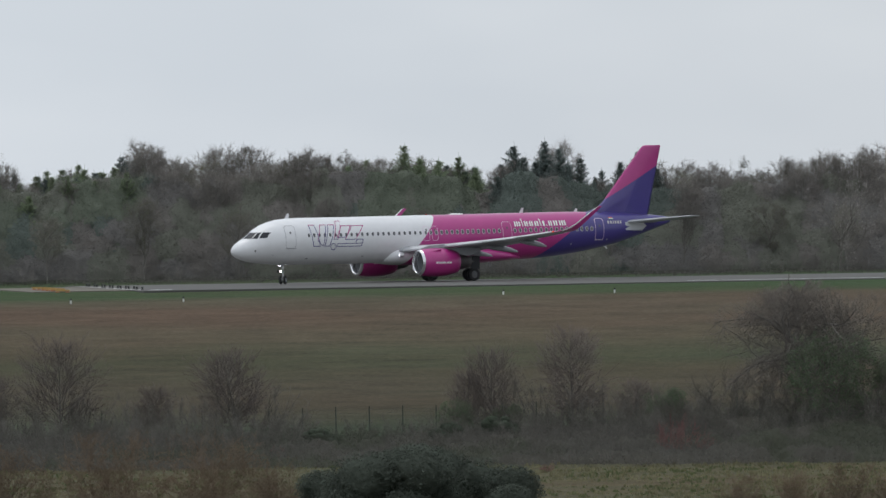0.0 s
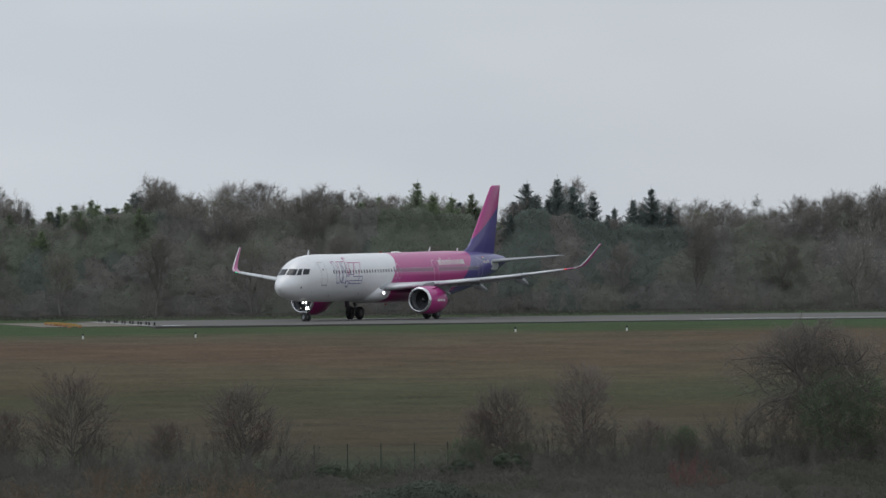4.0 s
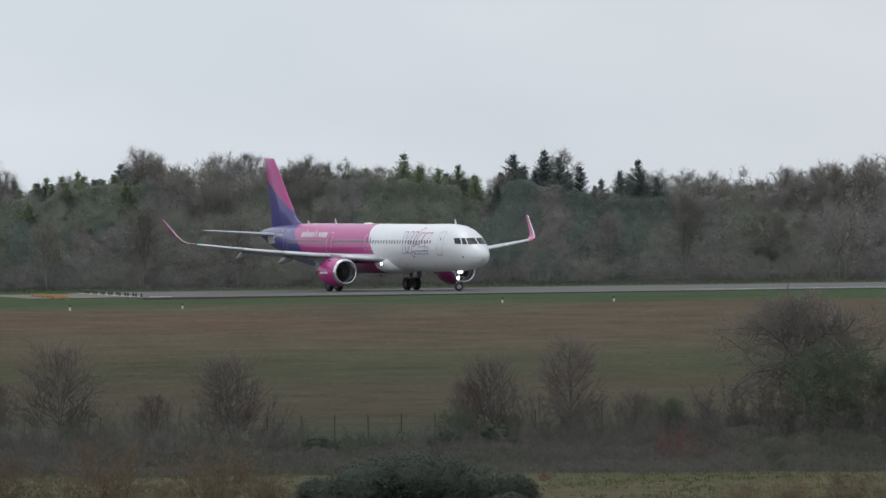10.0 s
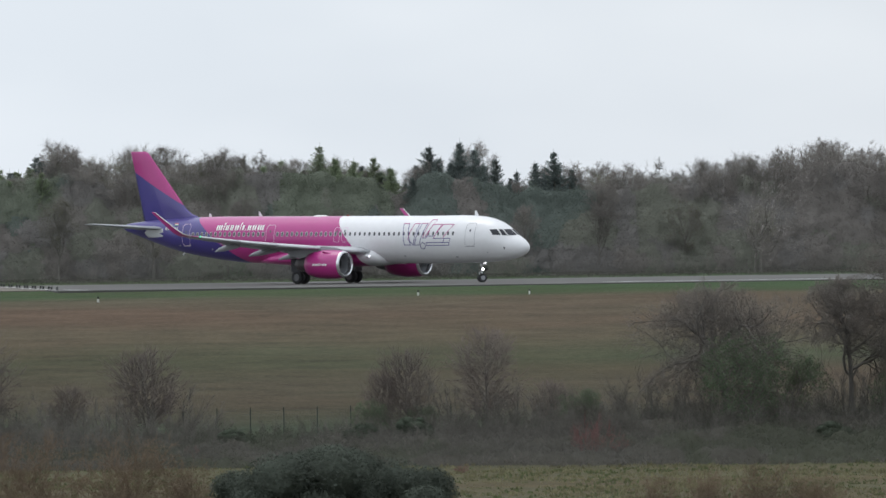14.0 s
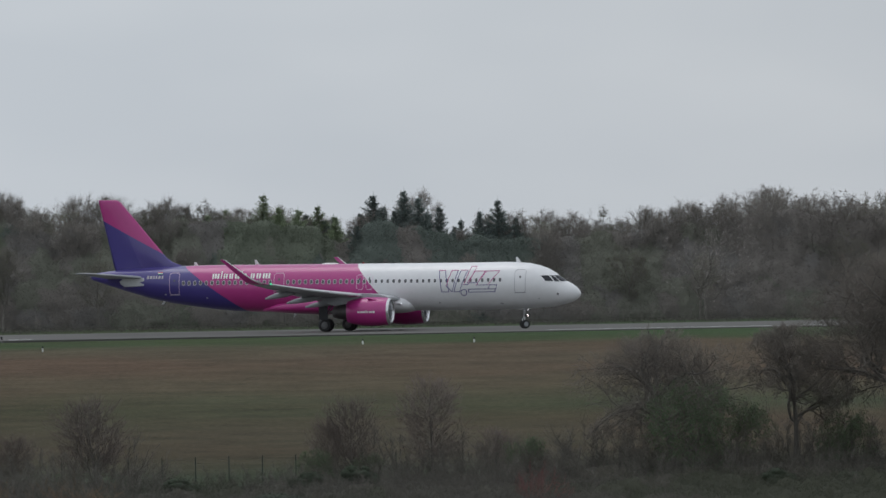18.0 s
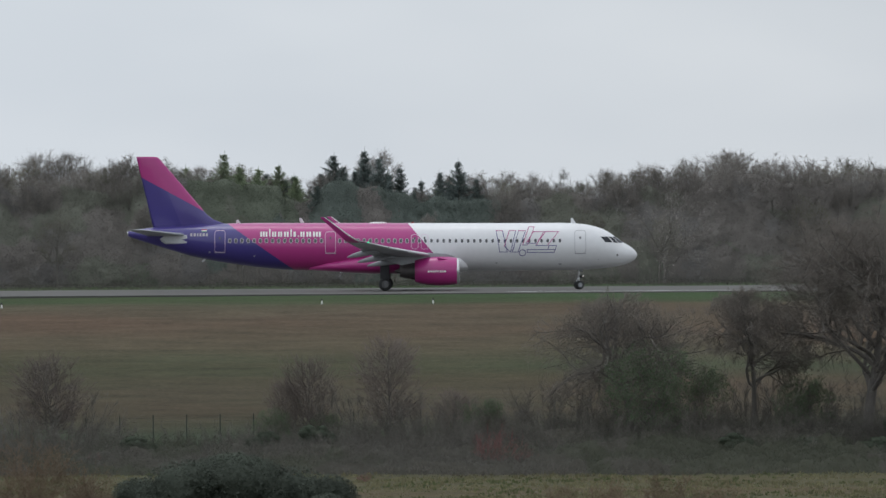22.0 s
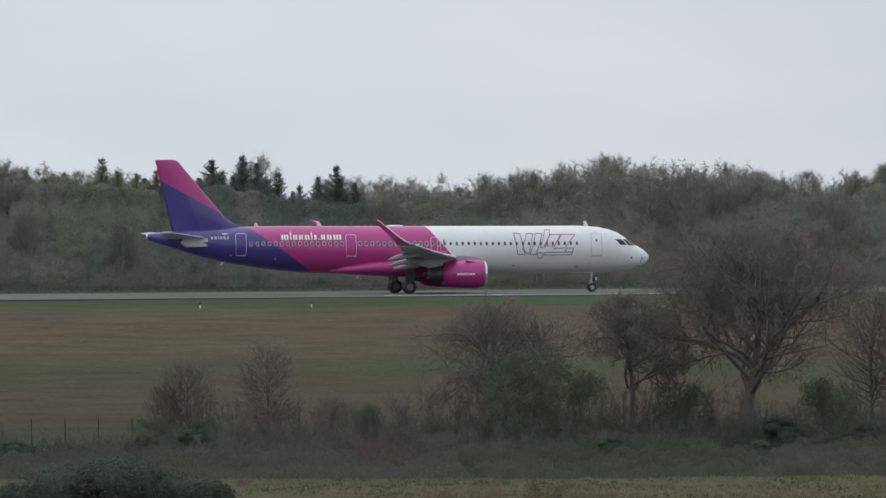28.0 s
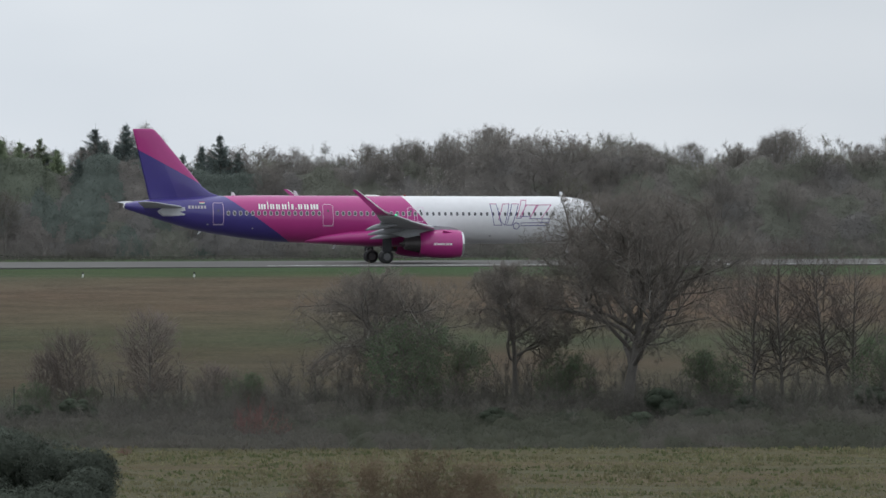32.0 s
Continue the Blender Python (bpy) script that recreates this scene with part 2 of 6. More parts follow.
# hedge body: shade between the stems is put into these dark colours
M_HEDGE_BODY = mat("brown_hedge_growth_shade", (0.051, 0.048, 0.039), rough=1.0, spread=0.22, fine=1.4, coarse=0.10, bump=0.5, spec=0.1)
M_HEDGE_GREEN = mat("green_hedge_growth_shade", (0.044, 0.046, 0.033), rough=1.0, spread=0.22, fine=1.4, coarse=0.10, bump=0.5, spec=0.1)
# needles and larch green are painted paler than they grow, for distance haze
M_NEEDLE = mat("conifer_needles_hazed", (0.148, 0.178, 0.168), rough=0.9, spread=0.15, fine=2.5, coarse=0.5, per_object=0.2, thin=0.35)
M_LARCH = mat("fresh_green_foliage_hazed", (0.220, 0.265, 0.165), rough=0.9, spread=0.15, fine=2, coarse=0.4, per_object=0.25, thin=0.50)
M_BUD = mat("opening_olive_leaves", (0.160, 0.168, 0.108), rough=0.8, spread=0.35, fine=2, coarse=0.4, per_object=0.25, thin=0.50)
M_IVY = mat("dark_evergreen_leaves", (0.060, 0.074, 0.052), spec=0.15, rough=0.9, spread=0.4, fine=3, coarse=0.5, per_object=0.15, thin=0.30)
M_HOLLY = mat("blue_green_evergreen_leaves", (0.086, 0.100, 0.080), spec=0.15, rough=0.9, spread=0.4, fine=3, coarse=0.5, thin=0.30)
M_BLOSSOM = mat("pale_blossom", (0.36, 0.32, 0.31), rough=0.8, spread=0.2)
M_POST = mat("dark_green_fence_paint", (0.030, 0.042, 0.036), rough=0.6, spread=0.2)
M_MARK = mat("white_marker_plastic", (0.78, 0.78, 0.76), rough=0.5, spread=0.1)
M_BLACK = mat("black_plastic", (0.03, 0.03, 0.03), rough=0.6, spread=0.1)
M_AMBER = mat("amber_barrier_plastic", (0.44, 0.27, 0.08), rough=0.6, spread=0.15)
M_ORANGE = mat("orange_barrier_plastic", (0.36, 0.14, 0.06), rough=0.6, spread=0.15)
M_ASPHALT = mat("damp_grey_asphalt", (0.096, 0.093, 0.087), spec=0.25, rough=0.8, spread=0.16, fine=0.5, coarse=0.05, stretch=(0.25, 1, 1), bump=0.05)
M_STUB = mat("worn_buff_concrete", (0.150, 0.136, 0.112), spec=0.2, rough=0.9, spread=0.25, fine=0.8, coarse=0.1, bump=0.05)
M_PAINT_WORN = mat("worn_runway_paint", (0.30, 0.29, 0.27), rough=0.7, spread=0.35, fine=2.5)
M_PAINT = mat("white_runway_paint", (0.68, 0.68, 0.67), rough=0.6, spread=0.15, fine=1.5)


def meadow():
    """Grass: fresh green along the runway, brown and olive on the bank, pale tussocks on the field below."""
    m = bpy.data.materials.new("grassland")
    m.use_nodes = True
    t = m.node_tree
    b = t.nodes["Principled BSDF"]
    b.inputs["Roughness"].default_value, b.inputs["Specular IOR Level"].default_value = 0.95, 0.1
    co, sep = t.nodes.new("ShaderNodeTexCoord"), t.nodes.new("ShaderNodeSeparateXYZ")
    warp = node(t, "ShaderNodeTexNoise", Scale=0.05, Detail=4.0)
    t.links.new(co.outputs["Object"], warp.inputs["Vector"])
    t.links.new(co.outputs["Object"], sep.inputs["Vector"])
    sh = t.nodes.new("ShaderNodeMath")
    sh.operation = "MULTIPLY_ADD"
    sh.inputs[1].default_value, sh.inputs[2].default_value = 12.0, -6.0
    add = t.nodes.new("ShaderNodeMath")
    add.operation = "ADD"
    t.links.new(warp.outputs["Fac"], sh.inputs[0])
    t.links.new(sep.outputs["Y"], add.inputs[0])
    t.links.new(sh.outputs["Value"], add.inputs[1])
    rng = node(t, "ShaderNodeMapRange")
    rng.inputs["From Min"].default_value, rng.inputs["From Max"].default_value = 600.0, 930.0
    t.links.new(add.outputs["Value"], rng.inputs["Value"])
    ramp = t.nodes.new("ShaderNodeValToRGB")
    els = ramp.color_ramp.elements
    stops = [(0.0, (0.082, 0.074, 0.045)), (0.40, (0.081, 0.077, 0.041)), (0.485, (0.074, 0.074, 0.040)), (0.53, (0.054, 0.056, 0.040)), (0.59, (0.040, 0.061, 0.035)), (0.61, (0.037, 0.063, 0.033)), (0.64, (0.044, 0.058, 0.034)),
             (0.675, (0.061, 0.057, 0.036)), (0.71, (0.070, 0.059, 0.038)), (0.75, (0.055, 0.064, 0.035)), (0.785, (0.086, 0.071, 0.045)), (0.85, (0.091, 0.073, 0.049)),
             (0.875, (0.078, 0.071, 0.044)), (0.90, (0.043, 0.071, 0.029)), (1.0, (0.043, 0.071, 0.029))]
    els[0].position, els[0].color = stops[0][0], (*stops[0][1], 1)
    els[1].position, els[1].color = stops[-1][0], (*stops[-1][1], 1)
    for p, c in stops[1:-1]:
        e = els.new(p)
        e.color = (*c, 1)
    t.links.new(rng.outputs["Result"], ramp.inputs["Fac"])
    mp = node(t, "ShaderNodeMapping", Scale=(0.16, 0.5, 0.5))
    t.links.new(co.outputs["Object"], mp.inputs["Vector"])
    streak, fine = node(t, "ShaderNodeTexNoise", Scale=1.0, Detail=5.0, Roughness=0.65), node(t, "ShaderNodeTexNoise", Scale=2.2, Detail=5.0, Roughness=0.7)
    t.links.new(mp.outputs["Vector"], streak.inputs["Vector"])
    t.links.new(co.outputs["Object"], fine.inputs["Vector"])
    two = t.nodes.new("ShaderNodeMath")
    two.operation = "ADD"
    t.links.new(streak.outputs["Fac"], two.inputs[0])
    t.links.new(fine.outputs["Fac"], two.inputs[1])
    r2 = node(t, "ShaderNodeMapRange")
    r2.inputs["From Min"].default_value, r2.inputs["From Max"].default_value = 0.6, 1.4
    r2.inputs["To Min"].default_value, r2.inputs["To Max"].default_value = 0.50, 1.45
    t.links.new(two.outputs["Value"], r2.inputs["Value"])
    patch = node(t, "ShaderNodeTexNoise", Scale=0.11, Detail=3.0)
    t.links.new(mp.outputs["Vector"], patch.inputs["Vector"])
    pr = t.nodes.new("ShaderNodeValToRGB")
    pr.color_ramp.elements[0].position, pr.color_ramp.elements[1].position = 0.45, 0.62
    t.links.new(patch.outputs["Fac"], pr.inputs["Fac"])
    tint = t.nodes.new("ShaderNodeMix")
    tint.data_type, tint.blend_type = "RGBA", "MULTIPLY"
    tint.inputs["B"].default_value = (1.10, 0.94, 0.96, 1)
    t.links.new(pr.outputs["Color"], tint.inputs["Factor"])
    t.links.new(ramp.outputs["Color"], tint.inputs["A"])
    mul = t.nodes.new("ShaderNodeVectorMath")
    mul.operation = "SCALE"
    t.links.new(tint.outputs["Result"], mul.inputs[0])
    t.links.new(r2.outputs["Result"], mul.inputs["Scale"])
    t.links.new(mul.outputs["Vector"], b.inputs["Base Color"])
    bp = node(t, "ShaderNodeBump", Strength=0.6, Distance=0.25)
    t.links.new(fine.outputs["Fac"], bp.inputs["Height"])
    t.links.new(bp.outputs["Normal"], b.inputs["Normal"])
    return m


M_GRASS = meadow()
M_BLADE = mat("dry_grass_blades", (0.195, 0.182, 0.105), rough=0.9, spread=0.45, fine=0.8, coarse=0.12, thin=0.50)
M_BLADE_GREEN = mat("fresh_grass_blades", (0.105, 0.122, 0.056), rough=0.9, spread=0.35, fine=0.8, coarse=0.12, thin=0.50)


# ---- mesh helpers ----
class Mesh:
    """Vertices and faces of one mesh, with a material slot for each face."""

    def __init__(self):
        self.v, self.f, self.m = [], [], []

    def face(self, *points, slot=0):
        i = len(self.v)
        self.v += [tuple(p) for p in points]
        self.f.append(tuple(range(i, i + len(points))))
        self.m.append(slot)

    def loft(self, rings, closed=True, cap0=False, cap1=False, slot=0):
        i, n = len(self.v), len(rings[0])
        for r in rings:
            self.v += [tuple(p) for p in r]
        for k in range(len(rings) - 1):
            for j in range(n if closed else n - 1):
                a, b = i + k * n + j, i + k * n + (j + 1) % n
                self.f.append((a, b, b + n, a + n))
                self.m.append(slot)
        if cap0:
            self.f.append(tuple(i + j for j in reversed(range(n))))
            self.m.append(slot)
        if cap1:
            self.f.append(tuple(i + (len(rings) - 1) * n + j for j in range(n)))
            self.m.append(slot)

    def tube(self, a, b, r0, r1, n=8, slot=0, caps=True):
        a, b = Vector(a), Vector(b)
        d = (b - a).normalized()
        u = d.orthogonal().normalized()
        w = d.cross(u)
        rings = [[p + (u * math.cos(2 * math.pi * k / n) + w * math.sin(2 * math.pi * k / n)) * r for k in range(n)] for p, r in ((a, r0), (b, r1))]
        self.loft(rings, cap0=caps, cap1=caps, slot=slot)

    def spin(self, profile, axis="x", n=24, at=(0, 0, 0), slot=0):
        """A body of revolution: profile of (along the axis, radius)."""
        rings = []
        for s, r in profile:
            ring = []
            for k in range(n):
                c, q = r * math.cos(2 * math.pi * k / n), r * math.sin(2 * math.pi * k / n)
                p = (s, c, q) if axis == "x" else (q, s, c) if axis == "y" else (c, q, s)
                ring.append((p[0] + at[0], p[1] + at[1], p[2] + at[2]))
            rings.append(ring)
        self.loft(rings, slot=slot)

    def box(self, x0, x1, y0, y1, z0, z1, slot=0, bevel=0.0):
        c = min(bevel, (x1 - x0) / 3, (y1 - y0) / 3)
        ring = [(x0 + c, y0), (x1 - c, y0), (x1, y0 + c), (x1, y1 - c), (x1 - c, y1), (x0 + c, y1), (x0, y1 - c), (x0, y0 + c)] if c > 0 else [(x0, y0), (x1, y0), (x1, y1), (x0, y1)]
        self.loft([[(x, y, z) for x, y in ring] for z in (z0, z1)], cap0=True, cap1=True, slot=slot)

    def data(self, name, *mats, smooth=False):
        me = bpy.data.meshes.new(name)
        me.from_pydata(self.v, [], self.f)
        for mt in mats:
            me.materials.append(mt)
        me.polygons.foreach_set("material_index", self.m)
        if smooth:
            me.polygons.foreach_set("use_smooth", [True] * len(self.f))
        me.update()
        return me


def part(name, mesh, mats, parent, label="", smooth=False):
    data = mesh if isinstance(mesh, bpy.types.Mesh) else mesh.data(name, *(mats if isinstance(mats, tuple) else (mats,)), smooth=smooth)
    ob = new(name, data)
    ob.parent = parent
    return tagged(ob, label) if label else ob


# ---- ground, runway and its markings ----
PROFILE = [(-400, 6.2), (0, 6.0), (50, 4.0), (200, -3.0), (400, -9.0), (560, -11.2), (650, -11.6), (760, -10.9), (795, -9.8), (812, -8.9), (850, -4.7), (885, -0.85), (900, -0.3), (915, -0.08), (1300, -0.08), (4800, -0.08)]


def ground_z(x, y):
    ys = [p[0] for p in PROFILE]
    z = float(np.interp(y, ys, [p[1] for p in PROFILE]))
    if 420 < y < 880:
        k = min(1.0, (y - 420) / 60, (880 - y) / 25)
        z += k * (0.22 * noise.noise(Vector((x * 0.03, y * 0.05, 2.0))) - 0.004 * max(-60, min(90, x)))
    if 745 < y < 858:   # the hollow along the fence, deeper towards -x
        z += min(1.0, (y - 745) / 40, (858 - y) / 40) * (0.012 * max(-20, min(30, x)) - 0.6)
    return z


def build_ground():
    g = Mesh()
    xs = [-4500, -1500, -600, -300] + list(range(-160, 201, 5)) + [300, 600, 1500, 4500]
    ys = [-400, -100, 0, 25, 50, 100, 200, 300, 400, 440] + list(range(480, 905, 4)) + [908, 912, 915, 1000, 1100, 1300, 2000, 4800]
    g.v = [(x, y, ground_z(x, y)) for y in ys for x in xs]
    n = len(xs)
    for j in range(len(ys) - 1):
        for i in range(n - 1):
            g.f.append((j * n + i, j * n + i + 1, (j + 1) * n + i + 1, (j + 1) * n + i))
            g.m.append(0)
    ob = new("ground", g.data("ground", M_GRASS, smooth=True))
    tagged(ob, "brown and green grass bank falling to a pale rough field", "ground", kind="structure")


AXIS = radians(8.3)
MIDDLE = Vector((0.0, 948.5, 0.0))


def on_runway(u, v, z=0.0):
    """u along the runway from its middle mark, v across it to the far side."""
    return MIDDLE + Vector((u * math.cos(AXIS) - v * math.sin(AXIS), u * math.sin(AXIS) + v * math.cos(AXIS), z))


def slab(name, u0, u1, v0, v1, top, thick, material, label, step=40.0):
    g = Mesh()
    n = max(1, int((u1 - u0) / step))
    for k in range(n):
        a, b = u0 + (u1 - u0) * k / n, u0 + (u1 - u0) * (k + 1) / n
        quad = [(a, v0), (b, v0), (b, v1), (a, v1)]
        g.loft([[on_runway(u, v, z) for u, v in quad] for z in (top - thick, top)], cap0=k == 0, cap1=True)
    return tagged(new(name, g.data(name, material)), label, name.split("_")[0], kind="structure")


build_ground()
slab("runway", -34, 1400, -35.5, 26, 0.0, 0.25, M_ASPHALT, "damp grey asphalt runway with a turning pad")
slab("runway_stub", -42.5, -34.02, -27, 16, -0.01, 0.2, M_STUB, "worn buff concrete beyond the runway end")
slab("marking_edge_line", 14, 1400, -25.4, -24.5, 0.006, 0.004, M_PAINT, "white painted line along the runway edge")
slab("marking_end_bar", -32.6, -30.7, -29.0, -27.2, 0.006, 0.004, M_PAINT, "white painted bar at the runway end")
slab("marking_threshold", -33.6, -32.7, -26, 20, 0.006, 0.004, M_PAINT_WORN, "worn pale threshold stripe across the runway")


# ---- the airliner: x forward from the main wheels, y to port, z up from the ground ----
STATIONS = [  # metres behind the nose, half width, top, bottom
    (0.0, 0.03, 3.13, 3.07), (0.06, 0.20, 3.33, 2.90), (0.2, 0.40, 3.52, 2.72), (0.45, 0.63, 3.76, 2.54), (0.8, 0.85, 4.00, 2.38), (1.25, 1.07, 4.24, 2.24),
    (1.75, 1.27, 4.60, 2.13), (2.3, 1.46, 5.02, 2.05), (2.9, 1.62, 5.37, 1.98), (3.6, 1.76, 5.63, 1.92), (4.5, 1.88, 5.83, 1.87), (5.5, 1.95, 5.93, 1.84), (6.8, 1.975, 5.97, 1.83),
    (12, 1.975, 5.97, 1.83), (20, 1.975, 5.97, 1.83), (29, 1.975, 5.97, 1.83), (31, 1.96, 5.97, 1.90), (33, 1.88, 5.97, 2.08), (35, 1.73, 5.95, 2.36), (37, 1.52, 5.90, 2.68),
    (39, 1.25, 5.83, 3.12), (41, 0.93, 5.72, 3.72), (42.5, 0.66, 5.60, 4.20), (43.6, 0.45, 5.48, 4.56), (44.2, 0.30, 5.38, 4.76), (44.45, 0.20, 5.30, 4.88)]


def section(s):
    ss = [r[0] for r in STATIONS]
    return [float(np.interp(s, ss, [r[k] for r in STATIONS])) for k in (1, 2, 3)]


def skin(s, z, side, out=0.012):
    """A point of the fuselage side at a distance behind the nose and a height; side 1 is port."""
    w, top, low = section(s)
    c, h = (top + low) / 2, (top - low) / 2
    q = max(-0.999, min(0.999, (z - c) / h))
    y = w * math.sqrt(1 - q * q)
    n = Vector((0, y / w ** 2, (z - c) / h ** 2)).normalized()
    return Vector((GEAR_S - s, side * (y + out * n.y), z + out * n.z))


def skin_front(y, z, side, out=0.015):
    """The point of the nose seen from ahead at y, z."""
    lo, hi = 0.0, 7.0
    for _ in range(40):
        s = (lo + hi) / 2
        w, top, low = section(s)
        c, h = (top + low) / 2, (top - low) / 2
        if (y / w) ** 2 + ((z - c) / h) ** 2 > 1:
            lo = s
        else:
            hi = s
    return Vector((GEAR_S - hi + out, side * (y + out * 0.6), z + out * 0.6))


def patch(g, quad, side, slot=0, out=0.012, nu=1, nv=3):
    """A flat patch given by its corners (s, z), laid on the fuselage side."""
    a, b, c, d = [Vector(p) for p in quad]
    rows = []
    for j in range(nv + 1):
        p, q = a.lerp(d, j / nv), b.lerp(c, j / nv)
        rows.append([skin(*p.lerp(q, i / nu), side, out) for i in range(nu + 1)])
    for j in range(nv):
        for i in range(nu):
            g.face(rows[j][i], rows[j][i + 1], rows[j + 1][i + 1], rows[j + 1][i], slot=slot)


def stroke(g, p, q, wide, side, slot=0, out=0.014):
    p, q = Vector(p), Vector(q)
    d = (q - p).normalized()
    n = Vector((-d.y, d.x)) * wide / 2
    e = d * wide / 2
    patch(g, (p - n - e, p + n - e, q + n + e, q - n + e), side, slot, out, nu=1, nv=max(1, int((q - p).length / 0.2)))


def outline(g, points, wide, side, slot=0, out=0.014):
    for p, q in zip(points, points[1:] + points[:1]):
        stroke(g, p, q, wide, side, slot, out)


def foil(le, chord, thick, up, n=9):
    """One wing section: leading edge point, chord (aft), relative thickness, direction of its upper side."""
    up = Vector(up).normalized()
    xs = [0.5 - 0.5 * math.cos(math.pi * k / (n - 1)) for k in range(n)]

    def half(x):
        return 5 * thick * (0.2969 * math.sqrt(x) - 0.126 * x - 0.3516 * x * x + 0.2843 * x ** 3 - 0.1015 * x ** 4)
    pts = [(x, half(x) * 1.1 + 0.02 * math.sin(math.pi * x)) for x in xs] + [(x, -half(x) * 0.8 + 0.02 * math.sin(math.pi * x)) for x in xs[-2:0:-1]]
    return [Vector(le) + Vector((-x * chord, 0, 0)) + up * (h * chord) for x, h in pts]


WING = [  # y, z, leading edge behind the nose, chord, thickness, cant in degrees
    (0.6, 2.55, 14.9, 7.4, 0.12, 4), (1.95, 2.72, 15.8, 6.4, 0.118, 5), (4.0, 2.90, 16.95, 5.25, 0.108, 5), (6.3, 3.10, 18.15, 4.15, 0.098, 5), (9.0, 3.36, 19.55, 3.48, 0.094, 5.5),
    (12.0, 3.68, 21.1, 2.74, 0.09, 6), (14.5, 4.00, 22.4, 2.1, 0.088, 7), (16.25, 4.24, 23.3, 1.68, 0.085, 10), (16.85, 4.34, 23.78, 1.38, 0.08, 28), (17.25, 4.58, 24.35, 1.05, 0.075, 55),
    (17.45, 4.98, 24.98, 0.84, 0.07, 74), (17.68, 5.7, 25.95, 0.64, 0.065, 79), (17.88, 6.38, 26.85, 0.46, 0.06, 80), (17.9, 6.46, 27.0, 0.36, 0.05, 80)]


def wing_at(y):
    ys = [r[0] for r in WING]
    return [float(np.interp(y, ys, [r[k] for r in WING])) for k in (1, 2, 3)]   # z, leading edge, chord


def wing(plane, side):
    g = Mesh()
    rings = []
    for y, z, s, c, t, cant in WING[:8]:
        a = radians(cant)
        rings.append(foil((GEAR_S - s, side * y, z), c, t, (0, -side * math.sin(a), math.cos(a))))
    g.loft(rings, cap1=True)
    w = part("wing", g, M_WING, plane, "pale grey swept wing with a bright leading edge", smooth=True)
    g = Mesh()
    rings = []
    for y, z, s, c, t, cant in WING[7:]:
        a = radians(cant)
        rings.append(foil((GEAR_S - s, side * y, z), c, t, (0, -side * math.sin(a), math.cos(a))))
    g.loft(rings, cap0=True, cap1=True)
    part("sharklet", g, M_PINK, w, "magenta upturned wing tip", smooth=True)
    # pale leading edge of the upturned tip
    g = Mesh()
    rings = []
    for y, z, s, c, t, cant in WING[8:]:
        a = radians(cant)
        up = Vector((0, -side * math.sin(a), math.cos(a)))
        le, k = Vector((GEAR_S - s + 0.012, side * y, z)), t * c * 0.42
        rings.append([le, le + Vector((-0.10 * c, 0, 0)) + up * (k + 0.012), le + Vector((-0.19 * c, 0, 0)) + up * (k * 1.25 + 0.012), le + Vector((-0.19 * c, 0, 0)) - up * (k + 0.012), le + Vector((-0.10 * c, 0, 0)) - up * (k * 0.8 + 0.012)])
    g.loft(rings, cap0=True, cap1=True)
    part("sharklet_edge", g, M_WHITE, w, "pale leading edge of the wing tip", smooth=True)
    # bright slat along the leading edge
    for y0, y1 in ((2.3, 5.1), (6.4, 9.6), (9.65, 12.8), (12.85, 16.1)):
        g = Mesh()
        rings = []
        for k in range(4):
            y = y0 + (y1 - y0) * k / 3
            z, s, c = wing_at(y)
            rings.append([Vector((GEAR_S - s + dx * c, side * y, z + dz * c)) for dx, dz in ((-0.14, 0.066), (-0.05, 0.047), (0.008, 0.018), (0.014, -0.004), (0.0, -0.022), (-0.07, -0.032), (-0.1, -0.02))])
        g.loft(rings, cap0=True, cap1=True)
        part("slat", g, M_SLAT, w, smooth=True)
    # flaps, let down a little
    for y0, y1, drop in ((2.2, 6.2, 12), (6.35, 12.6, 12), (12.75, 16.0, 3)):
        g = Mesh()
        rings = []
        for k in range(5):
            y = y0 + (y1 - y0) * k / 4
            z, s, c = wing_at(y)
            fc = c * (0.24 if drop > 5 else 0.2)
            hinge = Vector((GEAR_S - s - c * 0.80, side * y, z - 0.012 * c))
            ring = []
            for p in foil((0, 0, 0), fc, 0.12, (0, 0, 1), n=6):
                a = radians(drop)
                ring.append(hinge + Vector((p.x * math.cos(a), 0, p.z + p.x * math.sin(a))))
            rings.append(ring)
        g.loft(rings, cap0=True, cap1=True)
        part("flap" if drop > 5 else "aileron", g, M_WING, w, smooth=True)
    # canoe-shaped fairings under the flaps
    for y, ln in ((4.9, 3.6), (8.1, 3.3), (11.8, 2.7)):
        z, s, c = wing_at(y)
        g = Mesh()
        rings = []
        s0 = s + c * 0.52
        for k in range(9):
            u = k / 8
            r = 0.04 + 0.22 * math.sin(math.pi * min(1, u * 0.95 + 0.03)) ** 0.8
            x = GEAR_S - s0 - u * ln
            zc = z - 0.06 * c - 0.10 - 0.42 * u * u
            rings.append([(x, side * y + 0.62 * r * math.cos(2 * math.pi * j / 10), zc + r * 1.05 * math.sin(2 * math.pi * j / 10)) for j in range(10)])
        g.loft(rings, cap0=True, cap1=True)
        part("flap_track_fairing", g, M_CANOE, w, smooth=True)
    # navigation lamp
    g = Mesh()
    z, s, c = wing_at(16.3)
    g.spin([(0.10, 0.01), (0.07, 0.06), (-0.06, 0.07), (-0.16, 0.01)], n=8, at=(GEAR_S - s + 0.06, side * 16.3, z + 0.02))
    part("navigation_lamp", g, M_NAV_RED if side > 0 else M_NAV_GREEN, w, "small red lamp" if side > 0 else "small green lamp")
    return w


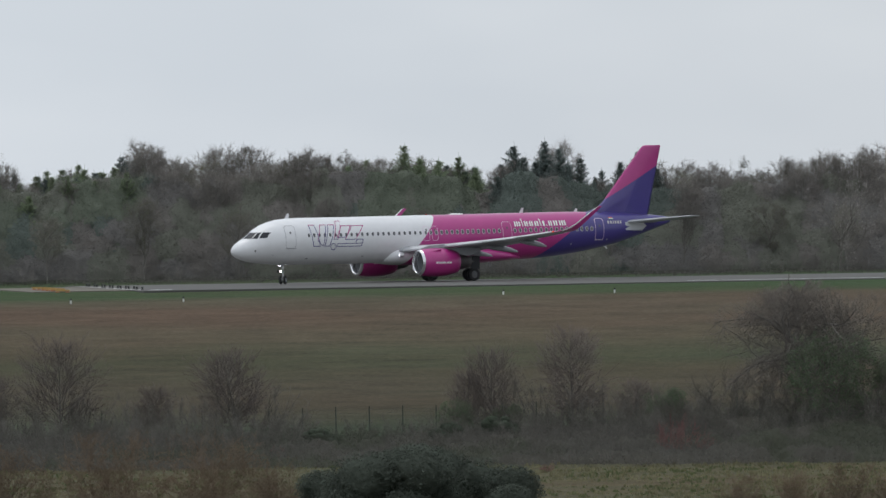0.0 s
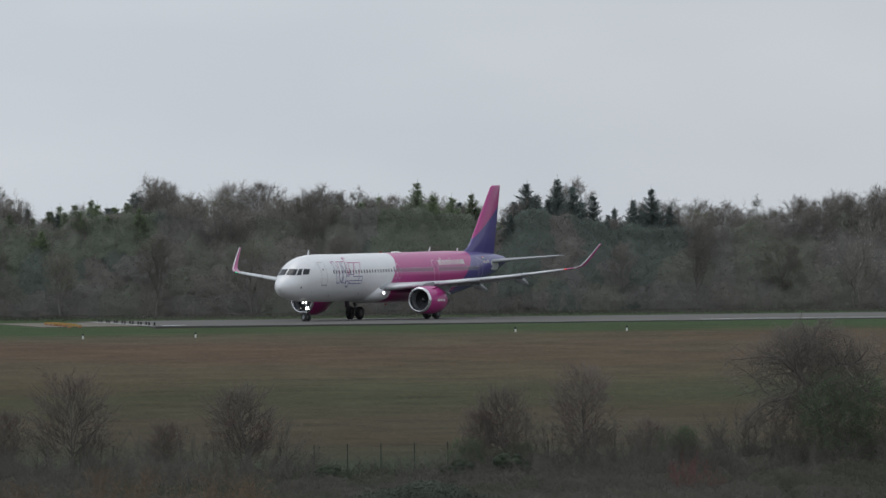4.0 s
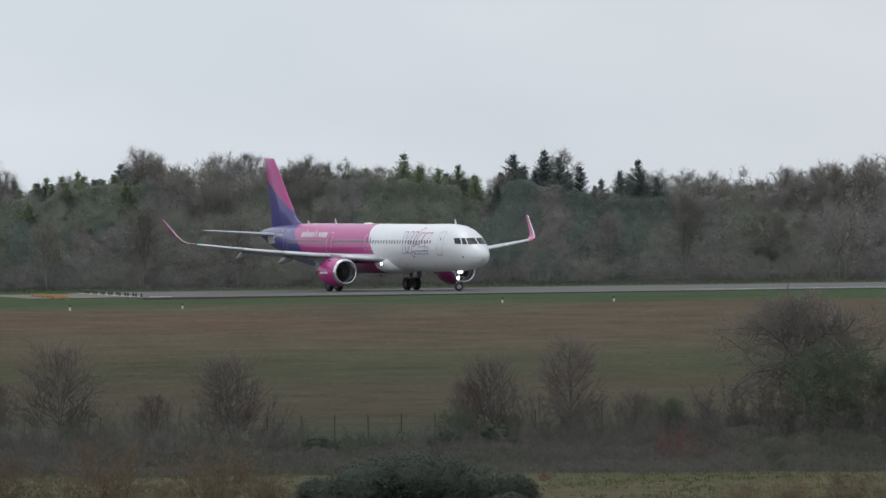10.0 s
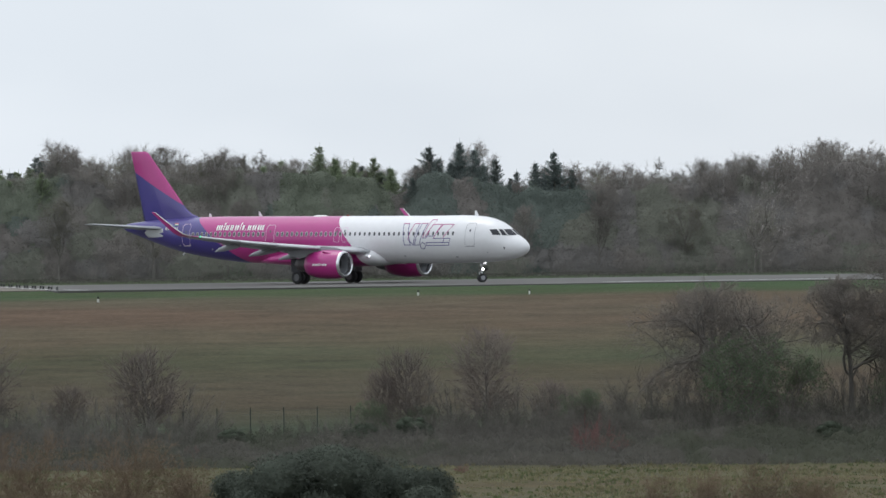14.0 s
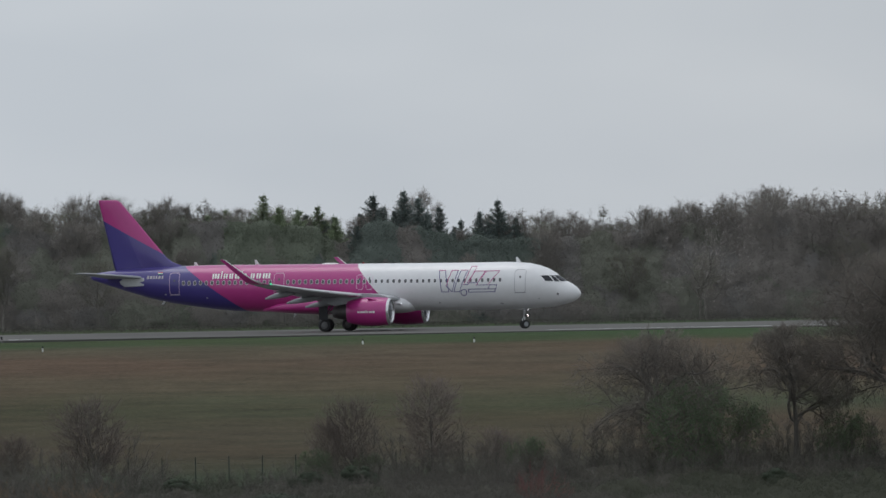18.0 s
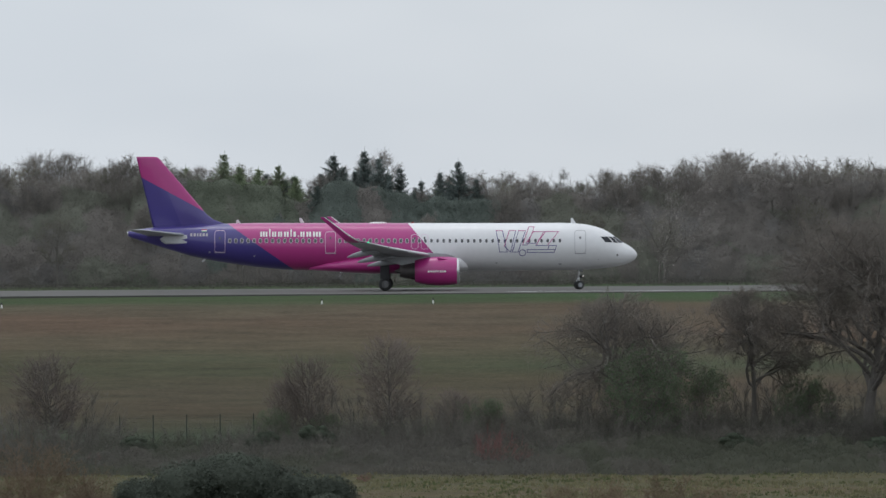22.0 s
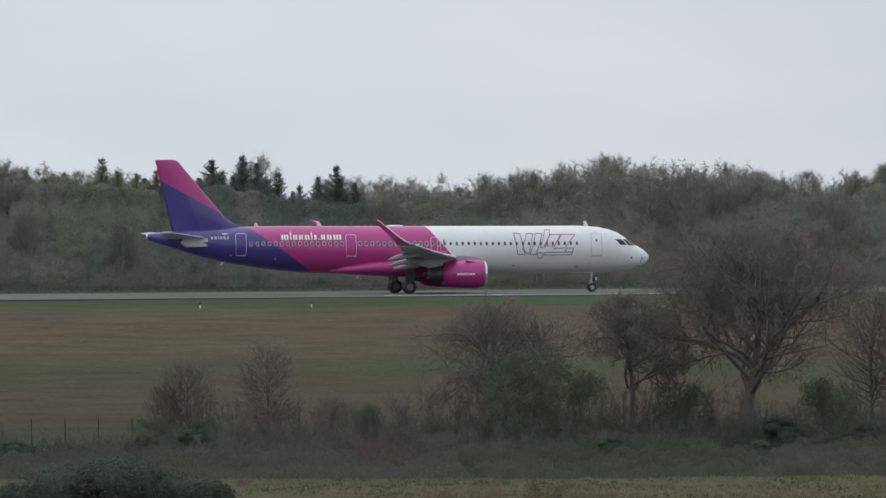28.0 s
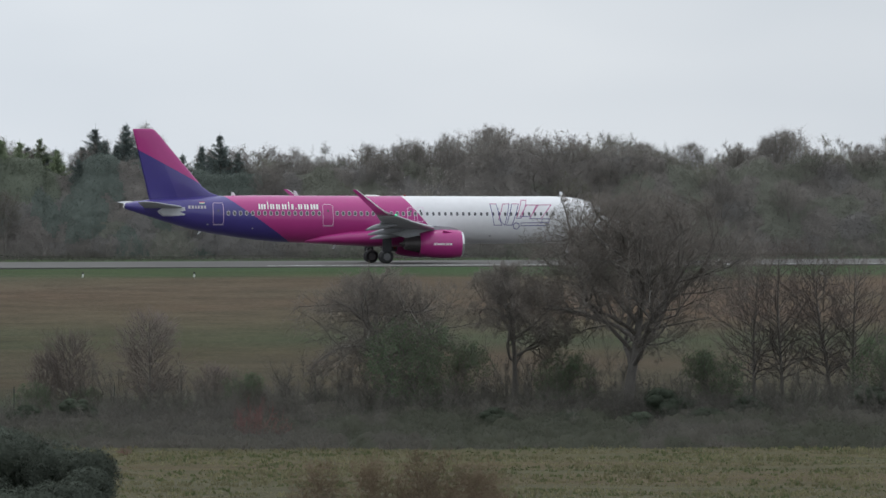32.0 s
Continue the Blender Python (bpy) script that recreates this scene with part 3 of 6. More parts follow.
def engine(plane, side):
    e = Mesh()
    x0, y, z = GEAR_S - 15.5, side * 5.78, 1.72
    e.spin([(-0.22, 1.135), (-0.5, 1.19), (-1.1, 1.25), (-1.9, 1.265), (-2.7, 1.21), (-3.4, 1.08), (-3.85, 0.95), (-3.87, 0.90), (-3.2, 0.93), (-2.5, 0.95)], n=36, at=(x0, y, z))
    nac = part("engine", e, M_PINK, plane, "round magenta engine nacelle under the wing", smooth=True)
    g = Mesh()
    g.spin([(-0.22, 1.139), (-0.10, 1.10), (-0.02, 1.04), (0.0, 0.99), (-0.02, 0.955), (-0.10, 0.92), (-0.25, 0.895), (-0.45, 0.885)], n=36, at=(x0, y, z))
    part("intake_lip", g, M_LIP, nac, "polished metal intake lip", smooth=True)
    g = Mesh()
    g.spin([(-0.45, 0.885), (-0.9, 0.91), (-1.35, 0.93)], n=36, at=(x0, y, z))
    part("intake_duct", g, M_GREY, nac, smooth=True)
    g = Mesh()
    g.spin([(-1.3, 0.93), (-1.301, 0.02)], n=36, at=(x0, y, z))
    part("fan_disc", g, M_DARK, nac)
    for k in range(20):
        g = Mesh()
        a = 2 * math.pi * k / 20
        rad, tan = Vector((0, math.cos(a), math.sin(a))), Vector((0, -math.sin(a), math.cos(a)))
        o = Vector((x0 - 1.15, y, z))
        p = [o + rad * 0.27 + tan * -0.03, o + rad * 0.90 + tan * -0.11 + Vector((0.07, 0, 0)), o + rad * 0.90 + tan * 0.11 - Vector((0.1, 0, 0)), o + rad * 0.27 + tan * 0.03 - Vector((0.12, 0, 0))]
        back = Vector((-0.015, 0, 0))
        g.loft([p, [v + back for v in p]], cap0=True, cap1=True)
        part("fan_blade", g, M_FAN, nac)
    g = Mesh()
    g.spin([(-0.72, 0.01), (-0.8, 0.1), (-0.95, 0.2), (-1.2, 0.28)], n=16, at=(x0, y, z))
    g.tube((x0 - 0.80, y + 0.04, z + 0.05), (x0 - 0.78, y + 0.06, z + 0.06), 0.05, 0.04, 6, slot=1)
    part("spinner", g, (M_DARK, M_WHITE), nac, "dark spinner with a white mark", smooth=True)
    g = Mesh()
    g.spin([(-2.5, 0.93), (-3.2, 0.80), (-4.0, 0.74), (-4.7, 0.60), (-5.2, 0.48), (-5.2, 0.44), (-4.6, 0.40)], n=24, at=(x0, y, z))
    g.spin([(-4.5, 0.30), (-5.2, 0.24), (-5.65, 0.04)], n=16, at=(x0, y, z))
    part("exhaust_nozzle", g, M_SOOT, nac, "sooty exhaust nozzle and plug", smooth=True)
    g = Mesh()
    rings = []
    for s, w, top, low in ((15.9, 0.05, 2.98, 2.85), (16.6, 0.16, 3.18, 2.75), (18.0, 0.22, 3.28, 2.55), (19.3, 0.22, 3.05, 2.25), (20.6, 0.17, 2.98, 2.25), (21.8, 0.05, 2.90, 2.62)):
        rings.append([(GEAR_S - s, y - w, low), (GEAR_S - s, y - w, top), (GEAR_S - s, y + w, top), (GEAR_S - s, y + w, low)])
    g.loft(rings, cap0=True, cap1=True)
    part("pylon", g, M_GREY, nac)
    for sd in (1, -1):   # a strake on each flank
        g = Mesh()
        a = radians(52)
        p = Vector((x0 - 0.8, y + sd * 1.20 * math.cos(a), z + 1.20 * math.sin(a)))
        q = Vector((x0 - 1.9, y + sd * 1.24 * math.cos(a), z + 1.24 * math.sin(a)))
        o = Vector((0, sd * math.cos(a), math.sin(a))) * 0.22
        th = Vector((0, -sd * math.sin(a), math.cos(a))) * 0.02
        g.loft([[p - th, q - th, q + o - th], [p + th, q + th, q + o + th]], cap0=True, cap1=True)
        part("strake", g, M_PINK, nac)
    # white marks on the cowl
    for sd in (1, -1):
        for k, (wd, tall) in enumerate(((0.17, 0.14), (0.05, 0.19), (0.12, 0.14), (0.12, 0.14), (0.13, 0.14), (0.05, 0.19), (0.09, 0.14), (0.04, 0.05), (0.12, 0.14), (0.13, 0.14), (0.20, 0.14))):
            u = -1.2 + sum((0.17, 0.05, 0.12, 0.12, 0.13, 0.05, 0.09, 0.04, 0.12, 0.13)[:k]) * -1 - k * 0.035
            u = u if sd > 0 else -1.2 - 1.55 + (-u - 1.2)
            u1 = u - wd if sd > 0 else u + wd
            g = Mesh()
            lo, hi = -0.12, -0.12 + tall * 1.15
            pts = []
            for uu, zz in ((u, lo), (u1, lo), (u1, hi), (u, hi)):
                r = float(np.interp(-uu, (0.5, 1.1, 1.9, 2.7, 3.4), (1.19, 1.25, 1.265, 1.21, 1.08))) + 0.008
                pts.append((x0 + uu, y + sd * math.sqrt(r * r - zz * zz), z + zz))
            g.face(*pts)
            part("marking_bar", g, M_MARK, nac)
    return nac


ROLLING = []   # wheels that turn: object, radius, distance to port of the middle


def add_wheel(parent, x, y, r, wide, where):
    """A wheel of one mesh, its hub pale, its tyre black, turning about its own middle."""
    g = Mesh()
    g.spin([(-wide / 2, r * 0.55), (-wide / 2, r * 0.86), (-wide * 0.36, r * 0.97), (0, r), (wide * 0.36, r * 0.97), (wide / 2, r * 0.86), (wide / 2, r * 0.55)], axis="y", n=20)
    w = part("wheel", g, M_TYRE, parent, "black tyre on a grey hub", smooth=True)
    w.location = (x, y, r)
    h = Mesh()
    h.spin([(-wide * 0.42, 0.03), (-wide * 0.40, r * 0.3), (-wide * 0.30, r * 0.52), (-wide * 0.48, r * 0.56), (wide * 0.48, r * 0.56), (wide * 0.30, r * 0.52), (wide * 0.40, r * 0.3), (wide * 0.42, 0.03)], axis="y", n=20)
    part("hub", h, M_GREY if where == "nose" else M_HUB, w)
    ROLLING.append((w, (x, y, r), r, where))


def airliner():
    plane = tagged(new("airliner"), "long white, magenta and blue twin-engined airliner on its wheels", "aeroplane")
    # fuselage
    g = Mesh()
    rings = []
    ss = sorted(set([r[0] for r in STATIONS] + [7 + k for k in range(23)] + [0.02, 0.12, 0.3, 0.62, 1.0, 1.5, 2.0, 2.6, 3.2, 4.0, 5.0]))
    for s in ss:
        w, top, low = section(s)
        c, h = (top + low) / 2, (top - low) / 2
        rings.append([(GEAR_S - s, w * math.sin(2 * math.pi * k / 48), c + h * math.cos(2 * math.pi * k / 48)) for k in range(48)])
    g.loft(rings, cap0=True, cap1=True)
    fuselage = part("fuselage", g, M_FUSE, plane, "white forward, magenta mid and blue aft fuselage", smooth=True)
    # the bulged fairing where wing and body meet
    g = Mesh()
    rings = []
    for s, w, top, low in ((14.6, 0.6, 2.3, 1.85), (14.9, 1.35, 2.75, 1.70), (15.4, 1.90, 3.05, 1.58), (16.2, 2.16, 3.22, 1.50), (17.5, 2.24, 3.25, 1.46), (20, 2.24, 3.2, 1.45), (23, 2.22, 3.1, 1.46), (25, 2.1, 2.95, 1.55), (27, 1.7, 2.6, 1.70), (28.6, 0.9, 2.2, 1.81)):
        c, h = (top + low) / 2, (top - low) / 2
        ring = []
        for k in range(32):
            a = 2 * math.pi * k / 32
            cs, sn = math.cos(a), math.sin(a)
            ring.append((GEAR_S - s, w * math.copysign(abs(sn) ** 0.75, sn), c + h * math.copysign(abs(cs) ** 0.8, cs)))
        rings.append(ring)
    g.loft(rings, cap0=True, cap1=True)
    part("belly_fairing", g, M_FUSE, plane, smooth=True)
    # tail cone end
    g = Mesh()
    g.spin([(0.0, 0.21), (-0.05, 0.19), (-0.07, 0.12), (-0.02, 0.10)], n=16, at=(GEAR_S - 44.45, 0, 5.09))
    part("tail_pipe", g, M_LIP, fuselage)
    # fin with its fillet
    g = Mesh()
    rings = []
    for z, s0, s1, t in ((5.5, 35.2, 42.2, 0.02), (5.95, 36.1, 42.35, 0.035), (6.25, 36.9, 42.42, 0.06), (6.7, 37.52, 42.52, 0.085), (7.2, 37.95, 42.63, 0.10), (9.0, 39.46, 43.05, 0.10), (10.8, 40.97, 43.46, 0.10), (11.6, 41.64, 43.65, 0.095), (11.76, 41.86, 43.69, 0.07), (11.82, 42.1, 43.66, 0.02)):
        c = s1 - s0
        pts = foil((0, 0, 0), c, t, (0, 1, 0), n=9)
        half = len(pts)
        ring = []
        for k, p in enumerate(pts):
            x = p.x
            y = abs(p.y) if k <= 8 else -abs(pts[(half - k) % half].y)
            ring.append((GEAR_S - s0 + x, y, z))
        rings.append(ring)
    g.loft(rings, cap1=True)
    fin = part("fin", g, M_FIN, plane, "tall tail fin, magenta above and blue below", smooth=True)
    # tailplanes
    for side in (1, -1):
        g = Mesh()
        rings = []
        for y, z, s, c, t in ((0.2, 4.85, 38.9, 3.9, 0.1), (0.9, 4.93, 39.35, 3.5, 0.1), (3.5, 5.17, 41.1, 2.45, 0.095), (5.9, 5.38, 42.65, 1.5, 0.09), (6.18, 5.41, 42.95, 1.25, 0.07), (6.24, 5.42, 43.2, 0.9, 0.03)):
            rings.append(foil((GEAR_S - s, side * y, z), c, t, (0, 0, 1)))
        g.loft(rings, cap1=True)
        tp = part("tailplane", g, M_TAIL, plane, "grey tailplane", smooth=True)
        g = Mesh()
        g.loft([[(GEAR_S - s, side * (section(s)[0] * 0.86 + 0.05), z) for s, z in ((38.9, 4.42), (39.3, 4.17), (41.2, 4.17), (41.8, 4.62), (41.4, 4.98), (39.2, 4.98))],
                [(GEAR_S - s, side * (section(s)[0] * 0.86 + 0.16), z) for s, z in ((39.1, 4.46), (39.4, 4.25), (41.1, 4.25), (41.5, 4.62), (41.2, 4.90), (39.4, 4.90))]], cap1=True)
        part("root_plate", g, M_SLAT, tp, "bare pale plate at the tailplane root")
        wing(plane, side)
        engine(plane, side)
    # cockpit windows
    for side in (1, -1):
        for quad in (((0.05, 4.22), (0.80, 4.18), (0.75, 4.72), (0.05, 4.74)), ((0.87, 4.18), (1.15, 4.20), (1.04, 4.74), (0.82, 4.72)), ((1.22, 4.22), (1.50, 4.25), (1.40, 4.72), (1.10, 4.74))):
            g = Mesh()
            a, b, c, d = [Vector(p) for p in quad]
            for i in range(3):
                for j in range(3):
                    def at_(u, v):
                        return skin_front(*(a.lerp(b, u).lerp(d.lerp(c, u), v)), side)
                    g.face(at_(i / 3, j / 3), at_((i + 1) / 3, j / 3), at_((i + 1) / 3, (j + 1) / 3), at_(i / 3, (j + 1) / 3))
            part("cockpit_pane", g, M_GLASS, fuselage, "dark cockpit window pane")
    # cabin windows, doors, marks
    doors = [(4.5, 5.45, 3.32, 5.28, 0), (18.25, 18.85, 3.72, 4.98, 1), (19.10, 19.70, 3.72, 4.98, 1), (26.3, 27.2, 3.36, 5.20, 1), (35.95, 36.85, 3.45, 5.32, 1)]
    for side in (1, -1):
        s = 6.75
        while s < 35.6:
            if not any(a - 0.2 < s < b + 0.2 and b - a > 0.7 for a, b, *_ in doors):
                g = Mesh()
                for slot, rx, rz, out in ((1, 0.155, 0.210, 0.010), (0, 0.112, 0.165, 0.016)):
                    g.face(*[skin(s + rx * math.copysign(abs(math.cos(math.pi * k / 8)) ** 0.7, math.cos(math.pi * k / 8)), 4.42 + rz * math.copysign(abs(math.sin(math.pi * k / 8)) ** 0.7, math.sin(math.pi * k / 8)), side, out) for k in range(16)], slot=slot)
                part("cabin_window", g, (M_CABIN, M_RING if s > 19 else M_WHITE), fuselage)
            s += 0.533
        for a, b, lo, hi, light in doors:
            g = Mesh()
            k = 0.14
            ring = [(a + k, lo), (b - k, lo), (b, lo + k), (b, hi - k), (b - k, hi), (a + k, hi), (a, hi - k), (a, lo + k)]
            outline(g, ring, 0.035, side)
            d = part("door", g, M_LINE_LIGHT if light else M_LINE_DARK, fuselage, "cabin door marked by a pale outline" if light else "cabin door marked by a dark seam")
            g = Mesh()
            m = (a + b) / 2
            patch(g, ((m - 0.07, 4.55), (m + 0.07, 4.55), (m + 0.07, 4.75), (m - 0.07, 4.75)), side, out=0.02)
            part("door_window", g, M_CABIN, d)
            if b - a > 0.7:
                g = Mesh()
                stroke(g, (a + 0.02, lo - 0.03), (b - 0.02, lo - 0.03), 0.07, side, out=0.02)
                part("door_sill", g, M_LINE_DARK if not light else M_RING, d)
        # probe, outlets and drains
        for s0, z0, rx, rz in ((1.75, 3.12, 0.07, 0.10), (6.75, 2.38, 0.16, 0.06), (3.4, 2.75, 0.05, 0.05), (12.3, 2.5, 0.12, 0.05), (33.4, 3.1, 0.08, 0.08), (37.3, 3.45, 0.10, 0.07)):
            g = Mesh()
            g.face(*[skin(s0 + rx * math.cos(math.pi * k / 5), z0 + rz * math.sin(math.pi * k / 5), side, 0.014) for k in range(10)])
            part("skin_port", g, M_LINE_DARK if s0 > 3 else M_DARK, fuselage)
        # emblem: slanted outlines, a ring and a rule, magenta above and blue below
        f = -1 if side > 0 else 1    # reads from nose to tail to port, from tail to nose to starboard
        mid = 9.6

        def at(u, z):
            return (mid - f * u, z)
        shapes = [[(-2.7, 5.3), (-2.15, 5.3), (-1.75, 3.45), (-2.4, 3.45)], [(-1.55, 5.3), (-1.0, 5.3), (-1.45, 3.45), (-2.0, 3.95)], [(-0.75, 5.3), (-0.15, 5.3), (-0.8, 3.45), (-1.3, 3.45)],
                  [(0.15, 5.62), (0.6, 5.62), (0.5, 5.25), (0.0, 4.05), (-0.4, 4.05)], [(0.55, 5.2), (1.6, 5.2), (0.85, 4.2), (-0.1, 4.2)], [(1.45, 5.2), (2.75, 5.2), (1.75, 4.0), (0.75, 4.0)],
                  [(0.0, 3.65), (2.45, 3.65), (2.35, 3.4), (0.0, 3.4)], [(1.9, 4.0), (2.55, 4.0), (2.45, 3.65), (1.8, 3.65)]]
        for pts in shapes:
            g = Mesh()
            for (u0, z0), (u1, z1) in zip(pts, pts[1:] + pts[:1]):
                stroke(g, at(u0, z0), at(u1, z1), 0.055, side, slot=0 if (z0 + z1) / 2 > 4.55 else 1, out=0.02)
            part("emblem_outline", g, (M_PINK, M_BLUE), fuselage, "outlined emblem in magenta and blue")
        g = Mesh()
        for k in range(12):
            p, q = [(-0.42 + 0.27 * math.cos(2 * math.pi * j / 12), 3.38 + 0.27 * math.sin(2 * math.pi * j / 12)) for j in (k, k + 1)]
            stroke(g, at(*p), at(*q), 0.06, side, out=0.022)
        part("emblem_ring", g, M_BLUE, fuselage)
        # white marks on the magenta field
        u = -2.68
        for wd, lo, hi in ((0.70, 4.76, 5.20), (0.15, 4.76, 5.41), (0.42, 4.76, 5.20), (0.42, 4.76, 5.20), (0.48, 4.76, 5.20), (0.15, 4.76, 5.41), (0.30, 4.76, 5.20), (0.13, 4.76, 4.88), (0.42, 4.76, 5.20), (0.48, 4.76, 5.20), (0.76, 4.76, 5.20)):
            g = Mesh()
            p0, p1 = 30.22 - f * u, 30.22 - f * (u + wd)
            n = max(1, round(wd / 0.22))
            for k in range(n):
                q0, q1 = p0 + (p1 - p0) * (k + 0.12) / n, p0 + (p1 - p0) * (k + 0.80) / n
                patch(g, ((q0, lo), (q1, lo), (q1, hi), (q0, hi)), side, out=0.02)
            part("marking_bar", g, M_MARK, fuselage)
            u += wd + 0.095
        u = -0.85
        for wd in (0.2, 0.2, 0.12, 0.16, 0.2, 0.16):
            g = Mesh()
            p0, p1 = 38.15 - f * u, 38.15 - f * (u + wd)
            patch(g, ((p0, 4.83), (p1, 4.83), (p1, 5.09), (p0, 5.09)), side, out=0.02)
            part("marking_bar", g, M_RING, fuselage)
            u += wd + 0.10
        for z0, z1, mt in ((5.20, 5.27, NAT_GREEN), (5.27, 5.34, M_MARK), (5.34, 5.41, NAT_RED)):
            g = Mesh()
            patch(g, ((37.55, z0), (38.0, z0), (38.0, z1), (37.55, z1)), side, out=0.025, nv=1)
            part("flag_stripe", g, mt, fuselage)
        # wing-root lamp
        g = Mesh()
        g.spin([(0.0, 0.01), (0.0, 0.115)], n=12, at=(GEAR_S - 15.9, side * 2.26, 2.38))
        lamp = part("landing_lamp", g, M_LAMP_SIDE, plane, "lit white lamp at the wing root")
        g = Mesh()
        g.spin([(0.3, 0.12), (0.3, 0.135), (-0.1, 0.135), (-0.15, 0.02), (-0.05, 0.12), (0.3, 0.12)], n=12, at=(GEAR_S - 15.9, side * 2.26, 2.38))
        part("lamp_housing", g, M_WHITE, lamp)
    # aerials and beacons
    for s, tall, lean in ((5.35, 0.42, 0.25), (29.0, 0.45, 0.3), (34.6, 0.30, 0.2)):
        g = Mesh()
        g.loft([[(GEAR_S - s - k * 0.42, w, 5.93) for k, w in ((0, 0), (0.4, 0.03), (1, 0), (0.4, -0.03))], [(GEAR_S - s - lean - k * 0.2, w, 5.95 + tall) for k, w in ((0, 0), (0.4, 0.012), (1, 0), (0.4, -0.012))]], cap1=True)
        part("blade_aerial", g, M_WHITE, fuselage)
    for s, ln in ((22.6, 1.6),):
        g = Mesh()
        g.loft([[(GEAR_S - s + ln / 2 * math.cos(2 * math.pi * k / 12) * q, 0.35 * q * math.sin(2 * math.pi * k / 12), 5.93 + h) for k in range(12)] for q, h in ((1, 0), (0.9, 0.08), (0.5, 0.13))], cap1=True)
        part("aerial_hump", g, M_MARK, fuselage, smooth=True)
    for s, tall in ((25.6, -0.5), (37.6, -0.22)):
        z = section(s)[2]
        g = Mesh()
        g.loft([[(GEAR_S - s - k * 0.3, w, z + 0.05) for k, w in ((0, 0), (0.4, 0.03), (1, 0), (0.4, -0.03))], [(GEAR_S - s - 0.3 - k * 0.15, w, z + tall) for k, w in ((0, 0), (0.4, 0.015), (1, 0), (0.4, -0.015))]], cap1=True)
        part("drain_mast", g, M_WHITE, fuselage)
    for z, s, sg in ((5.95, 19.6, 1), (1.47, 20.5, -1)):
        g = Mesh()
        g.spin([(0.0, 0.10), (sg * 0.07, 0.10), (sg * 0.13, 0.07), (sg * 0.15, 0.01)], axis="z", n=10, at=(GEAR_S - s, 0, z))
        part("beacon", g, M_RED, fuselage, "red rotating beacon")
    # on its wheels the fuselage hangs a little lower towards the nose
    for ob in plane.children_recursive:
        top = ob
        while top.parent is not plane:
            top = top.parent
        if top is fuselage:
            for v in ob.data.vertices:
                v.co.z -= 0.15 * max(0.0, min(1.0, (33.0 - (GEAR_S - v.co.x)) / 22.0))
    # nose gear, turned by the steering
    nose = new("nose_gear")
    nose.parent = plane
    nose.location = (GEAR_S - 5.1, 0, 0)
    tagged(nose, "white nose gear leg with two wheels and lamps")
    g = Mesh()
    g.tube((0, 0, 0.38), (0, 0, 1.1), 0.055, 0.055, 10)
    g.tube((0, 0, 1.0), (0, 0, 2.0), 0.085, 0.085, 10)
    g.tube((0, -0.24, 0.38), (0, 0.24, 0.38), 0.045, 0.045, 8)
    g.tube((-0.05, 0, 0.45), (-0.24, 0, 0.75), 0.03, 0.03, 6)
    g.tube((-0.24, 0, 0.75), (-0.06, 0, 1.05), 0.03, 0.03, 6)
    part("leg", g, M_WHITE, nose, smooth=True)
    for y in (0.2, -0.2):
        add_wheel(nose, 0, y, 0.38, 0.2, "nose")
    lamps = Mesh()
    lamps.box(GEAR_S - 5.16, GEAR_S - 5.04, -0.30, 0.30, 1.48, 1.53)
    lamps.box(GEAR_S - 5.14, GEAR_S - 5.04, -0.16, 0.16, 1.08, 1.11)
    bracket = part("lamp_bracket", lamps, M_WHITE, plane)
    for y, z, r, mt in ((0.15, 1.64, 0.075, M_LAMP_TOP), (-0.15, 1.64, 0.075, M_LAMP_TOP)):
        g = Mesh()
        g.spin([(0.14, 0.01), (0.14, r)], n=14, at=(GEAR_S - 5.06, y, z))
        part("landing_lamp", g, mt, bracket, "lit white landing lamp")
        g = Mesh()
        g.spin([(0.30, r + 0.01), (0.30, r + 0.02), (0.05, r + 0.02), (0.0, 0.03), (0.06, r + 0.01), (0.30, r + 0.01)], n=14, at=(GEAR_S - 5.06, y, z))
        part("lamp_housing", g, M_GREY, bracket)
    for sd in (1, -1):   # turn-off lamps, facing outwards
        c, n = Vector((GEAR_S - 5.02, sd * 0.10, 1.14)), Vector((math.cos(0.6), sd * math.sin(0.6), 0))
        g = Mesh()
        g.tube(c + n * 0.06, c + n * 0.065, 0.115, 0.115, 14)
        lamp = part("turn_off_lamp", g, M_LAMP, bracket, "lit white lamp facing outwards")
        g = Mesh()
        g.tube(c - n * 0.05, c + n * 0.05, 0.05, 0.125, 14)
        g.tube(c + n * 0.05, c + n * 0.38, 0.125, 0.125, 14, caps=False)
        part("lamp_housing", g, M_BLACK, lamp)
    strut = Mesh()
    strut.tube((GEAR_S - 5.1, 0, 1.6), (GEAR_S - 4.2, 0, 2.15), 0.05, 0.05, 8)
    part("nose_gear_brace", strut, M_WHITE, plane)
    for side in (1, -1):
        g = Mesh()
        g.box(GEAR_S - 5.75, GEAR_S - 5.30, side * 0.30 - 0.015, side * 0.30 + 0.015, 1.68, 1.95)
        part("nose_gear_door", g, M_WHITE, plane)
        # main gear
        y = side * 3.8
        leg = Mesh()
        leg.tube((0, y, 0.58), (0.0, y, 1.5), 0.10, 0.10, 10)
        leg.tube((0, y, 1.3), (0.05, y * 0.99, 2.75), 0.15, 0.17, 10)
        leg.tube((0, y - 0.62, 0.58), (0, y + 0.62, 0.58), 0.07, 0.07, 8)
        leg.tube((0, y, 1.5), (0.1, side * 2.1, 2.3), 0.07, 0.07, 8)
